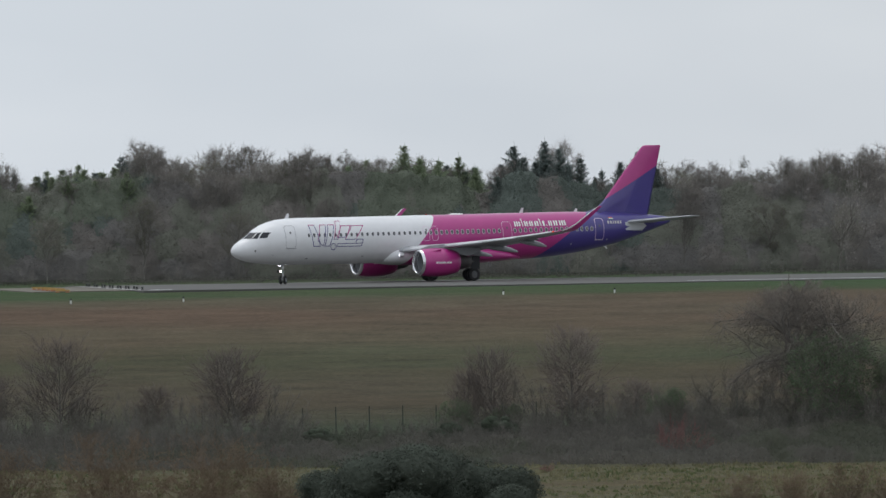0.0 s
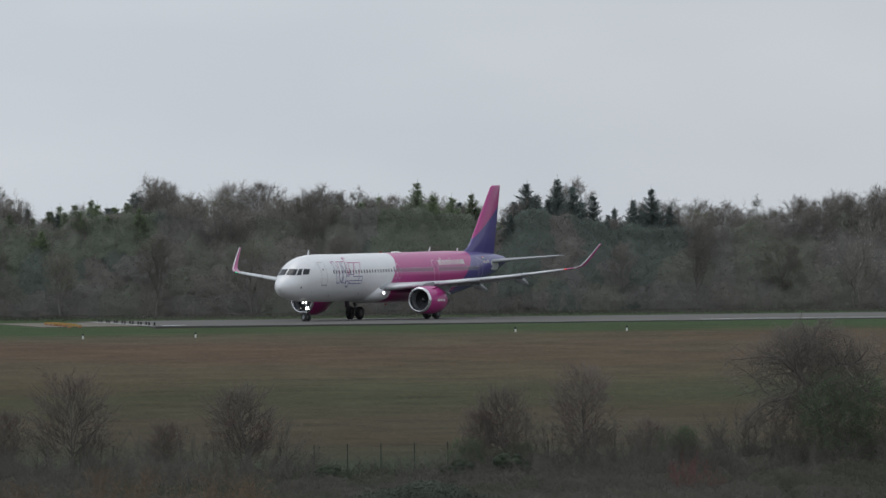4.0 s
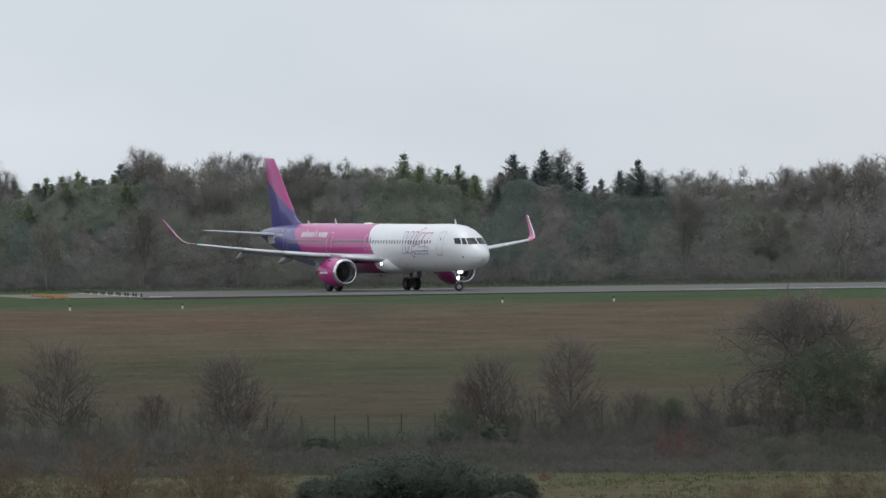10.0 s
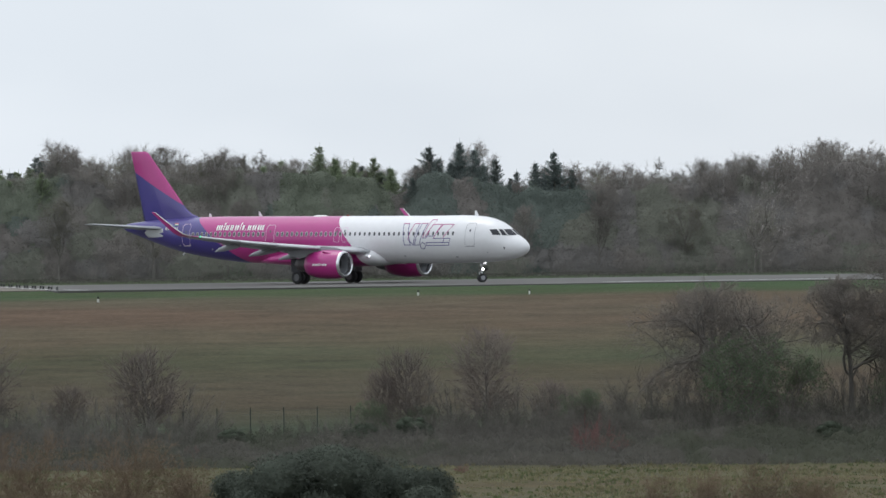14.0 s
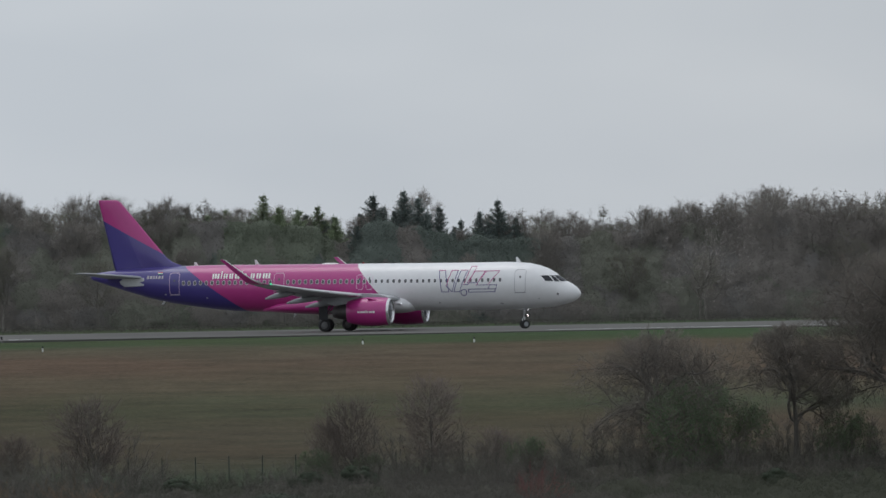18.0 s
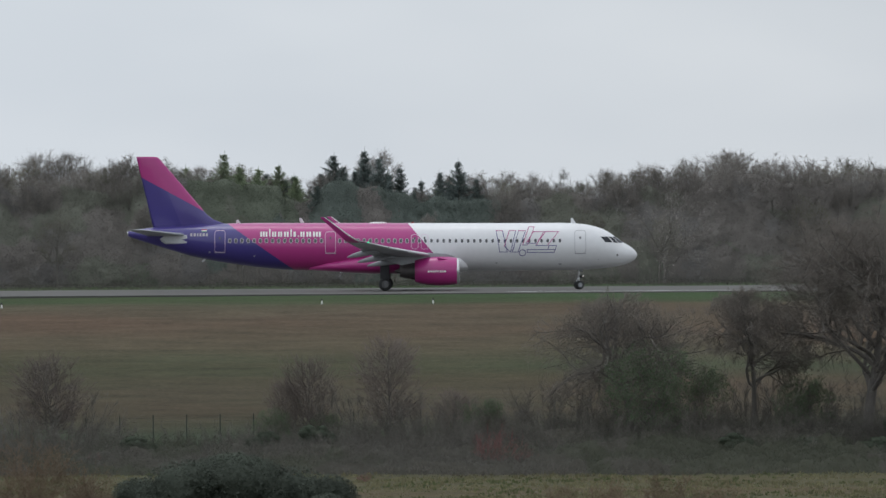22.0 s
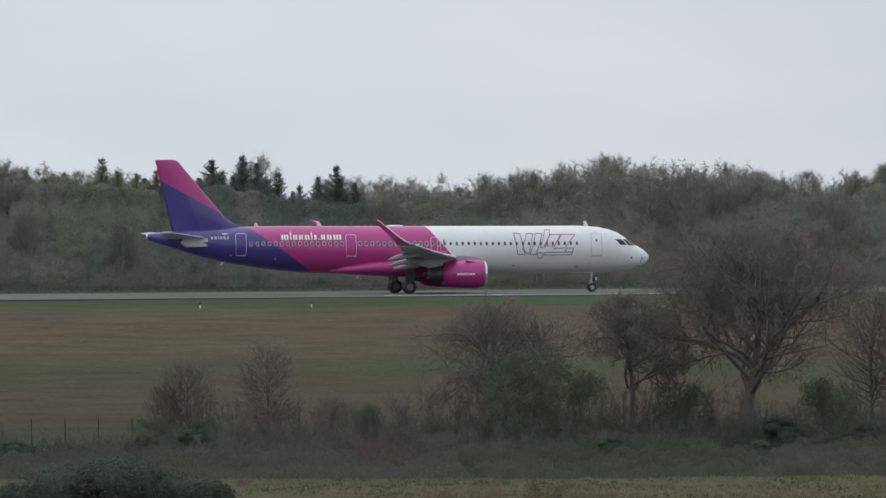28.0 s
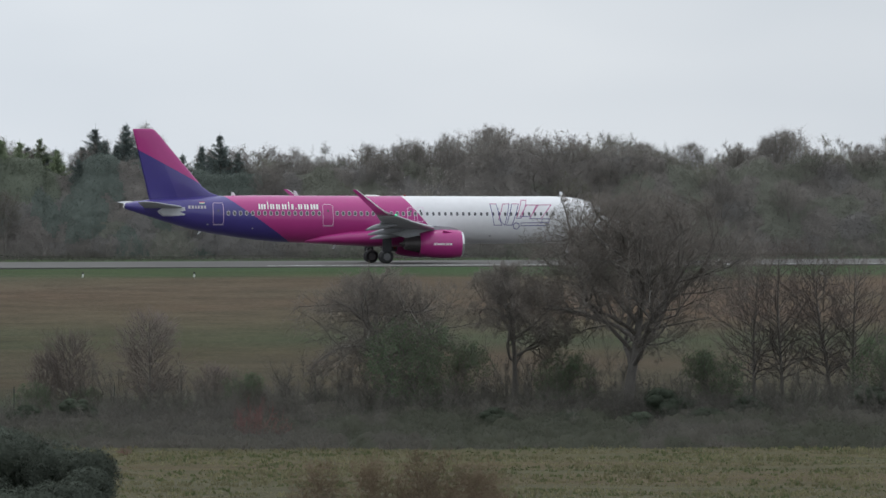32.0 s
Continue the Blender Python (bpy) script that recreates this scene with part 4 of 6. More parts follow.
        leg.tube((-0.1, y, 0.75), (-0.42, y, 1.15), 0.05, 0.05, 6)
        leg.tube((-0.42, y, 1.15), (-0.12, y, 1.55), 0.05, 0.05, 6)
        gear = part("main_gear", leg, M_LEG, plane, "grey main gear leg with two wheels", smooth=True)
        for dy in (0.46, -0.46):
            add_wheel(gear, 0, y + dy, 0.585, 0.42, y + dy)
        g = Mesh()
        g.loft([[(GEAR_S - 21.6, y + side * (0.72 + 0.08 * k), 1.05 + 0.9 * k), (GEAR_S - 22.4, y + side * (0.72 + 0.08 * k), 1.05 + 0.9 * k), (GEAR_S - 22.4, y + side * (0.77 + 0.08 * k), 1.05 + 0.9 * k), (GEAR_S - 21.6, y + side * (0.77 + 0.08 * k), 1.05 + 0.9 * k)] for k in (0, 0.7, 1.3)], cap0=True, cap1=True)
        part("gear_door", g, M_DARK, gear)
    return plane, nose


NAT_RED = mat("flag_red", (0.45, 0.04, 0.05), rough=0.5, spread=0.05)
NAT_GREEN = mat("flag_green", (0.05, 0.22, 0.10), rough=0.5, spread=0.05)
PLANE, NOSE_GEAR = airliner()


# ---- plants ----
class Plant:
    """Grows wood and fine growth into two meshes."""

    def __init__(self, seed):
        self.r = random.Random(seed)
        self.wood, self.fine = Mesh(), Mesh()
        self.limbs = []
        self.tips = []
        self.env = None   # the crown's outer form: middle, half width, half height

    def turn(self, d, angle):
        u = d.orthogonal().normalized()
        a = self.r.uniform(0, 2 * math.pi)
        w = u * math.cos(a) + d.cross(u) * math.sin(a)
        return (d * math.cos(angle) + w * math.sin(angle)).normalized()

    def twig(self, a, d, length, r, slot=0):
        """A twig too thin to have sides: one sliver."""
        u = self.turn(d, 1.5708) * r
        m, i = self.fine, len(self.fine.v)
        m.v += [tuple(a + u), tuple(a - u), tuple(a + d * length)]
        m.f.append((i, i + 1, i + 2))
        m.m.append(slot)

    def spike(self, a, d, length, r, slot=0):
        u = d.orthogonal().normalized() * r
        w = d.cross(u)
        m, i = self.fine, len(self.fine.v)
        m.v += [tuple(a + u), tuple(a - u * 0.5 + w * 0.87), tuple(a - u * 0.5 - w * 0.87), tuple(a + d * length)]
        m.f += [(i, i + 1, i + 3), (i + 1, i + 2, i + 3), (i + 2, i, i + 3)]
        m.m += [slot] * 3

    def outside(self, p):
        if not self.env:
            return False
        cx, cy, cz, rx, rz = self.env
        return ((p.x - cx) ** 2 + (p.y - cy) ** 2) / rx ** 2 + ((p.z - cz) / rz) ** 2 > self.r.uniform(0.7, 1.3)

    def leaf(self, p, size, slot=0, n=None):
        r = self.r
        d = Vector((r.gauss(0, 1), r.gauss(0, 1), r.gauss(0, 0.6))).normalized() if n is None else n
        u = d.orthogonal().normalized()
        w = d.cross(u)
        a = r.uniform(0, 6.28)
        u, w = u * math.cos(a) + w * math.sin(a), w * math.cos(a) - u * math.sin(a)
        m, i = self.fine, len(self.fine.v)
        m.v += [tuple(p - u * size), tuple(p + w * size * 0.55), tuple(p + u * size), tuple(p - w * size * 0.55)]
        m.f.append((i, i + 1, i + 2, i + 3))
        m.m.append(slot)

    def limb(self, a, d, length, r0, r1, segs, sides, gnarl, rise=0.0, mesh=None, slot=0):
        """A crooked tapered branch; returns points and directions along it."""
        mesh = mesh or self.wood
        pts, rings, out = a.copy(), [], []
        u = d.orthogonal().normalized()
        for k in range(segs + 1):
            t = k / segs
            rad = r0 + (r1 - r0) * t
            u = (u - d * u.dot(d)).normalized()
            w = d.cross(u)
            rings.append([pts + (u * math.cos(2 * math.pi * j / sides) + w * math.sin(2 * math.pi * j / sides)) * rad for j in range(sides)])
            out.append((pts.copy(), d.copy(), rad))
            if k < segs:
                d = (d + Vector((self.r.gauss(0, gnarl), self.r.gauss(0, gnarl), self.r.gauss(0, gnarl) + rise))).normalized()
                pts = pts + d * (length / segs)
        mesh.loft(rings, slot=slot)
        return out

    def branch(self, a, d, length, r, level, counts, gnarl, angle, rise, twig, shrink):
        """A branch with its side branches; the last order carries the twigs."""
        last = level == len(counts) - 1
        if self.outside(a + d * length):
            full = length
            while length > 0.3 * full and self.outside(a + d * length):
                length *= 0.85
            if self.outside(a + d * length):
                d = (d + (Vector(self.env[:3]) - a).normalized() * 0.7).normalized()
        segs, sides = ((8, 6), (4, 4), (2, 3), (1, 3))[min(level, 3)] if not last else (2 if level < 3 else 1, 3)
        way = self.limb(a, d, length, r, r * 0.45, segs, sides, gnarl, rise, mesh=self.limbs[-1] if level < 1 and self.limbs else self.fine, slot=0 if level < 1 and self.limbs else 1 if level < 2 else 0)
        n, m = counts[level], len(way) - 1
        for k in range(n):
            t = 0.22 + 0.78 * (k + self.r.random()) / n
            i = min(m - 1, int(t * m))
            p = way[i][0].lerp(way[i + 1][0], t * m - i)
            dd = self.turn(way[i][1], self.r.uniform(0.6, 1.25) * angle)
            if last:
                dd = (dd + Vector((0, 0, rise))).normalized()
                self.twig(p, dd, twig[0] * self.r.uniform(0.6, 1.3), twig[1])
                self.tips.append(p + dd * twig[0] * 0.7)
            else:
                self.branch(p, dd, length * shrink * self.r.uniform(0.7, 1.15), max(0.009, r * 0.5 * (1.1 - 0.5 * t)), level + 1, counts, gnarl, angle, rise, twig, shrink)
        if not last:
            self.branch(way[-1][0], way[-1][1], length * shrink, max(0.009, r * 0.42), level + 1, counts, gnarl, angle, rise, twig, shrink)

    def make(self, name, label, category, wood_mat, fine_mats, group="", closed=False):
        ob = tagged(new(name), label, category, group)
        part("trunk", self.wood, wood_mat, ob, smooth=True)
        for m in self.limbs:
            part("limb", m, wood_mat, ob, smooth=True)
        part("crown", self.fine, fine_mats, ob, smooth=closed)
        return ob


def bare_tree(seed, tall, wide, limbs, counts, fork=0.3, gnarl=0.16, angle=0.75, rise=0.05, twig=(0.8, 0.018), girth=0.035, shrink=0.55, leaves=0, leaf_size=0.1, lean=0.0, first_angle=(0.45, 1.2), crown=None, limb_parts=False):
    """A broadleaved tree without leaves: limbs from a forked trunk, then three orders of twigs."""
    p = Plant(seed)
    r0 = tall * girth
    p.env = crown
    trunk = p.limb(Vector((0, 0, -0.3)), Vector((lean, 0, 1)).normalized(), tall * (fork + 0.35) * 0.95, r0, r0 * 0.45, 6, 9, gnarl * 0.35)
    for k in range(limbs):
        t = fork / (fork + 0.35) + (1 - fork / (fork + 0.35)) * (k / max(1, limbs - 1))
        i = min(5, int(t * 6))
        q = trunk[i][0].lerp(trunk[i + 1][0], t * 6 - i) if i < 6 else trunk[6][0]
        az = 2.4 * k + p.r.uniform(-0.5, 0.5)
        steep = p.r.uniform(*first_angle) * (1.0 - 0.55 * k / limbs)
        d = Vector((math.cos(az) * math.sin(steep) * wide, math.sin(az) * math.sin(steep) * wide, math.cos(steep))).normalized()
        if limb_parts:
            p.limbs.append(Mesh())
        p.branch(q, d, tall * (0.62 - 0.22 * k / limbs) * p.r.uniform(0.8, 1.1), r0 * p.r.uniform(0.34, 0.5), 0, counts, gnarl, angle, rise, twig, shrink)
    for _ in range(leaves):
        q = p.r.choice(p.tips)
        p.leaf(q + Vector((p.r.gauss(0, 0.14), p.r.gauss(0, 0.14), p.r.gauss(0, 0.12))), leaf_size * p.r.uniform(0.6, 1.3), slot=2)
    return p


def conifer(seed, tall, wide, arms=230):
    """A spruce: whorls of uneven arms hung with close sprays, drawn out to a thin leader."""
    p = Plant(seed)
    p.limb(Vector((0, 0, -0.3)), Vector((0, 0, 1)), tall + 0.25, tall * 0.016, 0.012, 6, 6, 0.01)
    lop = p.r.uniform(0, 6.283)
    for k in range(arms):
        t = ((k + p.r.random()) / arms) ** 0.85
        t = (int(t * 19) + 0.9 * p.r.random() + 0.05) / 19.2   # loosely in whorls
        z = tall * (0.10 + 0.89 * t)
        az = p.r.uniform(0, 6.283)
        f = 1 - t
        ln = (wide * f ** 0.85 + 0.16) * p.r.choice((0.55, 0.75, 0.9, 1.0, 1.05, 1.25)) * (1 + 0.2 * math.cos(az - lop))
        d = Vector((math.cos(az), math.sin(az), p.r.uniform(-0.30, 0.20) + 0.75 * t * t)).normalized()
        a = Vector((0, 0, z))
        p.spike(a, d, ln, 0.03)
        small = 0.50 + 0.50 * f
        n = max(5, int(ln * 13))
        for q in range(n):
            u = (q + 0.5) / n
            s = a + d * ln * u + Vector((0, 0, (-0.20 + 0.30 * u) * u * ln))
            side = 1 if q % 2 else -1
            across = Vector((-math.sin(az), math.cos(az), 0)) * side
            e = (d * 0.7 + across * p.r.uniform(0.2, 1.0) + Vector((0, 0, p.r.uniform(-0.45, 0.35)))).normalized()
            p.twig(s, e, p.r.uniform(0.25, 0.60) * (1.15 - 0.5 * u) * small, p.r.uniform(0.03, 0.06) * small)
            p.twig(s, (e + Vector((0, 0, -0.7))).normalized(), p.r.uniform(0.25, 0.45) * small, p.r.uniform(0.04, 0.08) * small)
            p.leaf(s + e * 0.08 * small, p.r.uniform(0.08, 0.18) * (1.1 - 0.45 * u) * small, n=p.turn(e, 1.5708))
    for k in range(5):   # the leader's last short shoots
        p.twig(Vector((0, 0, tall * (0.985 - 0.018 * k))), Vector((math.cos(2.4 * k), math.sin(2.4 * k), 0.9)).normalized(), 0.16 + 0.05 * k, 0.03)
    p.twig(Vector((0, 0, tall * 0.97)), Vector((0, 0, 1)), 0.7, 0.035)
    return p


def leader_tree(seed, tall, half, low=0.20, arms=58, counts=(12, 24), twig=(0.36, 0.0075), lean=0.0):
    """A young tree with one straight stem and an oval crown of ascending side branches."""
    p = Plant(seed)
    r0 = tall * 0.013
    stem = p.limb(Vector((0, 0, -0.3)), Vector((lean, 0, 1)).normalized(), tall * 0.97, r0, 0.012, 10, 7, 0.035)
    for k in range(arms):
        t = low + (0.96 - low) * ((k + p.r.random()) / arms) ** 1.15
        i = min(9, int(t * 10))
        q = stem[i][0].lerp(stem[i + 1][0], t * 10 - i)
        v = (t - low) / (1 - low)
        reach = half * (math.sin(math.pi * min(1.0, 0.24 + 0.76 * v)) ** 0.75) * p.r.uniform(0.75, 1.15) + 0.25
        az, up = 2.4 * k + p.r.uniform(-0.5, 0.5), p.r.uniform(0.30, 0.80) + 0.4 * v
        d = Vector((math.cos(az), math.sin(az), up)).normalized()
        p.branch(q, d, reach * 1.15, max(0.012, r0 * 0.42 * (1.1 - t)), 1, (0, max(3, round(counts[0] * min(1.0, reach / half))), max(4, round(counts[1] * min(1.0, reach / half)))), 0.13, 0.8, 0.06, twig, 0.5)
    return p


def thicket(seed, tall, wide, stems, twigs, twig=(0.7, 0.014), spread=0.55):
    """A shrub of many crooked stems from the ground, rounded above."""
    p = Plant(seed)
    for k in range(stems):
        az, off = p.r.uniform(0, 6.283), math.sqrt(p.r.random())
        a = Vector((math.cos(az) * off * wide * 0.36, math.sin(az) * off * wide * 0.36, -0.2))
        d = Vector((math.cos(az) * spread * off + p.r.gauss(0, 0.25), math.sin(az) * spread * off + p.r.gauss(0, 0.25), 1)).normalized()
        ln = tall * p.r.uniform(0.6, 0.9) * (1.0 - 0.38 * off)
        way = p.limb(a, d, ln, 0.010 + 0.0025 * tall, 0.006, 4, 3, 0.20, 0.0, mesh=p.wood if k == 0 else p.fine, slot=0)
        for q in range(twigs):
            t = 0.15 + 0.85 * p.r.random()
            i = min(3, int(t * 4))
            c = way[i][0].lerp(way[i + 1][0], t * 4 - i)
            dd = (p.turn(way[i][1], p.r.uniform(0.3, 1.1)) + Vector((0, 0, 0.25))).normalized()
            ln2 = twig[0] * p.r.uniform(0.5, 1.5)
            p.twig(c, dd, ln2, twig[1])
            for _ in range(3):
                p.twig(c + dd * ln2 * p.r.uniform(0.2, 0.8), p.turn(dd, 0.7), ln2 * 0.6, twig[1] * 0.8)
    return p


def evergreen(seed, tall, wide, leaves, size, heaps=34, low=0.62):
    """A dense bush: leaves set close over heaped, closed clumps."""
    p = Plant(seed)
    heads = []
    for k in range(heaps):
        az, off = p.r.uniform(0, 6.283), math.sqrt(p.r.random())
        h = tall * (0.35 + 0.62 * math.sqrt(max(0.0, 1 - off ** 3)) * p.r.uniform(0.72, 1.0))
        c = Vector((math.cos(az) * off * wide / 2 * 0.85, math.sin(az) * off * wide / 2 * 0.85, h * p.r.uniform(low, 0.92)))
        heads.append((c, tall * p.r.uniform(0.12, 0.24)))
        p.limb(Vector((c.x * 0.35, c.y * 0.35, -0.2)), (c - Vector((c.x * 0.35, c.y * 0.35, 0))).normalized(), c.length * 0.8, 0.06, 0.02, 3, 5, 0.08)
    for c, r in heads:   # the closed inside of each clump
        rings = []
        for i in range(15):
            a = math.pi * i / 14
            ring = []
            for j in range(24):
                b = 2 * math.pi * j / 24
                d = Vector((math.sin(a) * math.cos(b), math.sin(a) * math.sin(b), math.cos(a)))
                k = r * (0.76 + 0.16 * noise.noise(c * 3 + d * 1.9) + 0.14 * noise.noise(c * 5 + d * 5.0))
                ring.append(c + Vector((d.x * 1.25, d.y * 1.25, d.z)) * k)
            rings.append(ring)
        p.fine.loft(rings)
    for _ in range(leaves):
        c, r = p.r.choice(heads)
        d = Vector((p.r.gauss(0, 1), p.r.gauss(0, 1), p.r.gauss(0.25, 1))).normalized()
        q = c + Vector((d.x * r * 1.25, d.y * r * 1.25, d.z * r)) * p.r.uniform(0.80, 1.12)
        if q.z < 0.05:
            q.z = p.r.uniform(0.05, 0.6)
        p.leaf(q, size * p.r.uniform(0.6, 1.5), n=(d + Vector((p.r.gauss(0, 0.4), p.r.gauss(0, 0.4), p.r.gauss(0, 0.4)))).normalized())
        if p.r.random() < 0.12:
            p.spike(q, d, size * 2.6, size * 0.16)
    return p


def stand(ob, x, y, size=1.0, turn=0.0, tall=1.0, sink=0.0):
    """A further copy of a plant, set on the ground."""
    k = ob.scale   # the copy takes this over, so it is taken out
    return copy_thing(ob, Matrix.LocRotScale((x, y, ground_z(x, y) - sink), Euler((0, 0, turn)), (size / k.x, size / k.y, size * tall / k.z)))


def put(ob, x, y, size=1.0, turn=0.0, tall=1.0):
    ob.matrix_basis = Matrix.LocRotScale((x, y, ground_z(x, y)), Euler((0, 0, turn)), (size, size, size * tall))
    return ob


rnd = random.Random(11)

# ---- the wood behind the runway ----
# far plants take the bark and twig colours that carry the haze
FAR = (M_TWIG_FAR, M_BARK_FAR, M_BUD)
WOOD = {
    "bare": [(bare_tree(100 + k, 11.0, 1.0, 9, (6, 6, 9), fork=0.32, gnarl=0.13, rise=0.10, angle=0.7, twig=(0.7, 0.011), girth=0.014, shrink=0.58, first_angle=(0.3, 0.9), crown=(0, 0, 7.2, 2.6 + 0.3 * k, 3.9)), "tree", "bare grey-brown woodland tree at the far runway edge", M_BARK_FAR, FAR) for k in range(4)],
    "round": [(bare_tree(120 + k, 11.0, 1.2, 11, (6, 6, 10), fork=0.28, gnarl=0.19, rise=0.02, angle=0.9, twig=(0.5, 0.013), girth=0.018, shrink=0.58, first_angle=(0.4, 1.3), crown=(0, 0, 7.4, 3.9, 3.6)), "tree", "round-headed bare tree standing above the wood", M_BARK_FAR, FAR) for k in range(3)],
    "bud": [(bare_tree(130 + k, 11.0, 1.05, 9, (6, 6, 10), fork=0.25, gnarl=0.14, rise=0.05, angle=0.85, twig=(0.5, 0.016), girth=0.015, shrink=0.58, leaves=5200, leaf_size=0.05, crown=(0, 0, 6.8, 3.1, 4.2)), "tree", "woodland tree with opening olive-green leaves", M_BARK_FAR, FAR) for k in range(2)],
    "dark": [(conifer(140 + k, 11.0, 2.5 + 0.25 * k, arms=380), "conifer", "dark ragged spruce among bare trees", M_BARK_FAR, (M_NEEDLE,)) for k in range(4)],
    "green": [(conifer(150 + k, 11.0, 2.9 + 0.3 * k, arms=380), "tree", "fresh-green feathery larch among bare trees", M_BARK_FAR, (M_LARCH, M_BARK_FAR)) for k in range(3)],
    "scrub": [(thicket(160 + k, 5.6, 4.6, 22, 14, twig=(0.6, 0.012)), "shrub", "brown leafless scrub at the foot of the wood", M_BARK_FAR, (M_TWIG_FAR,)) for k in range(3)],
}
FIRST = {}
for kind in WOOD:
    FIRST[kind] = []
    for plant, name, label, wm, fm in WOOD[kind]:
        FIRST[kind].append((plant.make({"tree": "woodland_tree", "conifer": "spruce", "shrub": "woodland_shrub"}[name], label, name, wm, fm, "trees of the far wood"), []))

SKYLINE = [(-80, 11.6), (-50, 12.3), (-46, 11.2), (-42, 10.5), (-39, 11.5), (-36, 12.0), (-32, 12.3), (-27, 11.9), (-22, 11.9), (-16, 12.3), (-11.5, 11.2), (-7.4, 11.6), (-3, 10.5), (0.4, 10.3), (2.6, 12.0), (6.3, 11.9), (9.6, 11.0),
           (11.2, 9.9), (13, 10.5), (15.5, 10.5), (21, 9.8), (27, 9.9), (33.3, 11.1), (36.4, 10.0), (38.8, 11.7), (42.5, 12.2), (48, 11.4), (53, 11.8), (59, 10.6), (64, 10.6), (68.5, 11.3), (74, 10.9), (78, 11.3), (120, 11.4)]
ZONES = [(-80, "bare bare bud green"), (-44, "green dark bare green"), (-31, "bare bare bare bud"), (-15, "green green bare dark green"), (-1, "dark dark dark bare"), (8, "dark dark bare"),
         (18.0, "bare bare bud bare"), (31, "round round bare"), (36, "round bare round bare"), (49, "bare round bud bare"), (60, "bud bare bud round"), (76, "bud bare bare")]


LEADERS_DARK = [(3.1, 12.5), (3.9, 12.0), (6.0, 12.2), (7.4, 11.8), (9.4, 11.4), (11.4, 10.5), (13.2, 11.2), (14.9, 11.6), (16.7, 10.7), (5.1, 11.1), (8.3, 11.0)]
LEADERS_GREEN = [(-7.3, 12.3), (-4.1, 11.7), (-2.2, 11.1), (-0.6, 10.8), (-5.9, 11.1)]
LEADERS_ROUND = [(33.3, 11.2), (35.5, 11.0), (39.5, 11.8), (41.7, 12.2), (44.6, 11.8), (47.9, 11.8), (51.6, 12.0), (53.5, 11.9)]


def zone(x):
    best = ZONES[0]
    for z in ZONES:
        if x >= z[0]:
            best = z
    return best[1].split()


def skyline(x):
    return float(np.interp(x, [p[0] for p in SKYLINE], [p[1] for p in SKYLINE]))


PLACED = []
for row, (y0, step, back) in enumerate(((1019, 8.0, 0.66), (1027, 4.8, 0.86), (1033, 3.0, 0.97), (1042, 3.4, 1.0), (1054, 4.2, 0.98))):
    x = -78.0 + row * 1.1
    while x < 112:
        px, py = x + rnd.uniform(-1, 1), y0 + rnd.uniform(-2.2, 2.2) + 0.146 * max(0, x)
        kind = rnd.choice(zone(px))
        if row == 0:
            kind = rnd.choice(("scrub", "bare", "bud", "bud"))
        low = 0.98 if kind in ("dark", "green") else 1.0
        PLACED.append((kind, px, py, low * skyline(px) * back / 11.0 * rnd.choice((0.88, 0.94, 0.98, 1.03)) * (1 + 0.00014 * px)))
        x += step * rnd.uniform(0.8, 1.2) * (0.62 if kind in ("dark", "green") else 1.0)
for x0, x1, kinds in ((-45, -31, "green dark green bud"), (-16, -1, "green green bud green dark"), (-1, 18.5, "dark dark dark green")):
    x = x0
    while x < x1:   # the close canopy of the conifer stands
        PLACED.append((rnd.choice(kinds.split()), x, 1040 + rnd.uniform(-6, 6) + 0.146 * max(0, x), skyline(x) / 11.2 * (rnd.uniform(0.90, 1.03) if x < -1 else rnd.uniform(0.80, 0.94))))
        x += rnd.uniform(0.75, 1.25)
for px, top in LEADERS_DARK:
    PLACED.append(("dark", px, 1031 + rnd.uniform(-2, 2) + 0.146 * max(0, px), top / 11.0))
for px, top in LEADERS_GREEN:
    PLACED.append(("green", px, 1031 + rnd.uniform(-2, 2), top / 10.9))
for px, top in LEADERS_ROUND:
    PLACED.append(("round", px, 1030 + rnd.uniform(-2, 2) + 0.146 * max(0, px), top / 11.5))
x = -80.0
while x < 112:
    PLACED.append(("scrub", x, 1013.5 + rnd.uniform(-1, 2) + 0.146 * max(0, x), rnd.uniform(0.4, 0.8)))
    x += 3.4
for kind, px, py, size in PLACED:
    ob, used = rnd.choice(FIRST[kind])
    tall = rnd.uniform(0.92, 1.05) if kind in ("dark", "green") else 1.0
    if not used:
        used.append(put(ob, px, py, size, rnd.uniform(0, 6.28), tall))
    else:
        stand(ob, px, py, size, rnd.uniform(0, 6.28), tall)


def drift(x, z, seed):
    """Smooth noise between -1 and 1 for arrays of places."""
    def corner(i, j):
        q = np.sin(i * 127.1 + j * 311.7 + seed * 74.7) * 43758.5453
        return 2 * (q - np.floor(q)) - 1
    i, j = np.floor(x), np.floor(z)
    u, v = x - i, z - j
    u, v = u * u * (3 - 2 * u), v * v * (3 - 2 * v)
    return (corner(i, j) * (1 - u) + corner(i + 1, j) * u) * (1 - v) + (corner(i, j + 1) * (1 - u) + corner(i + 1, j + 1) * u) * v


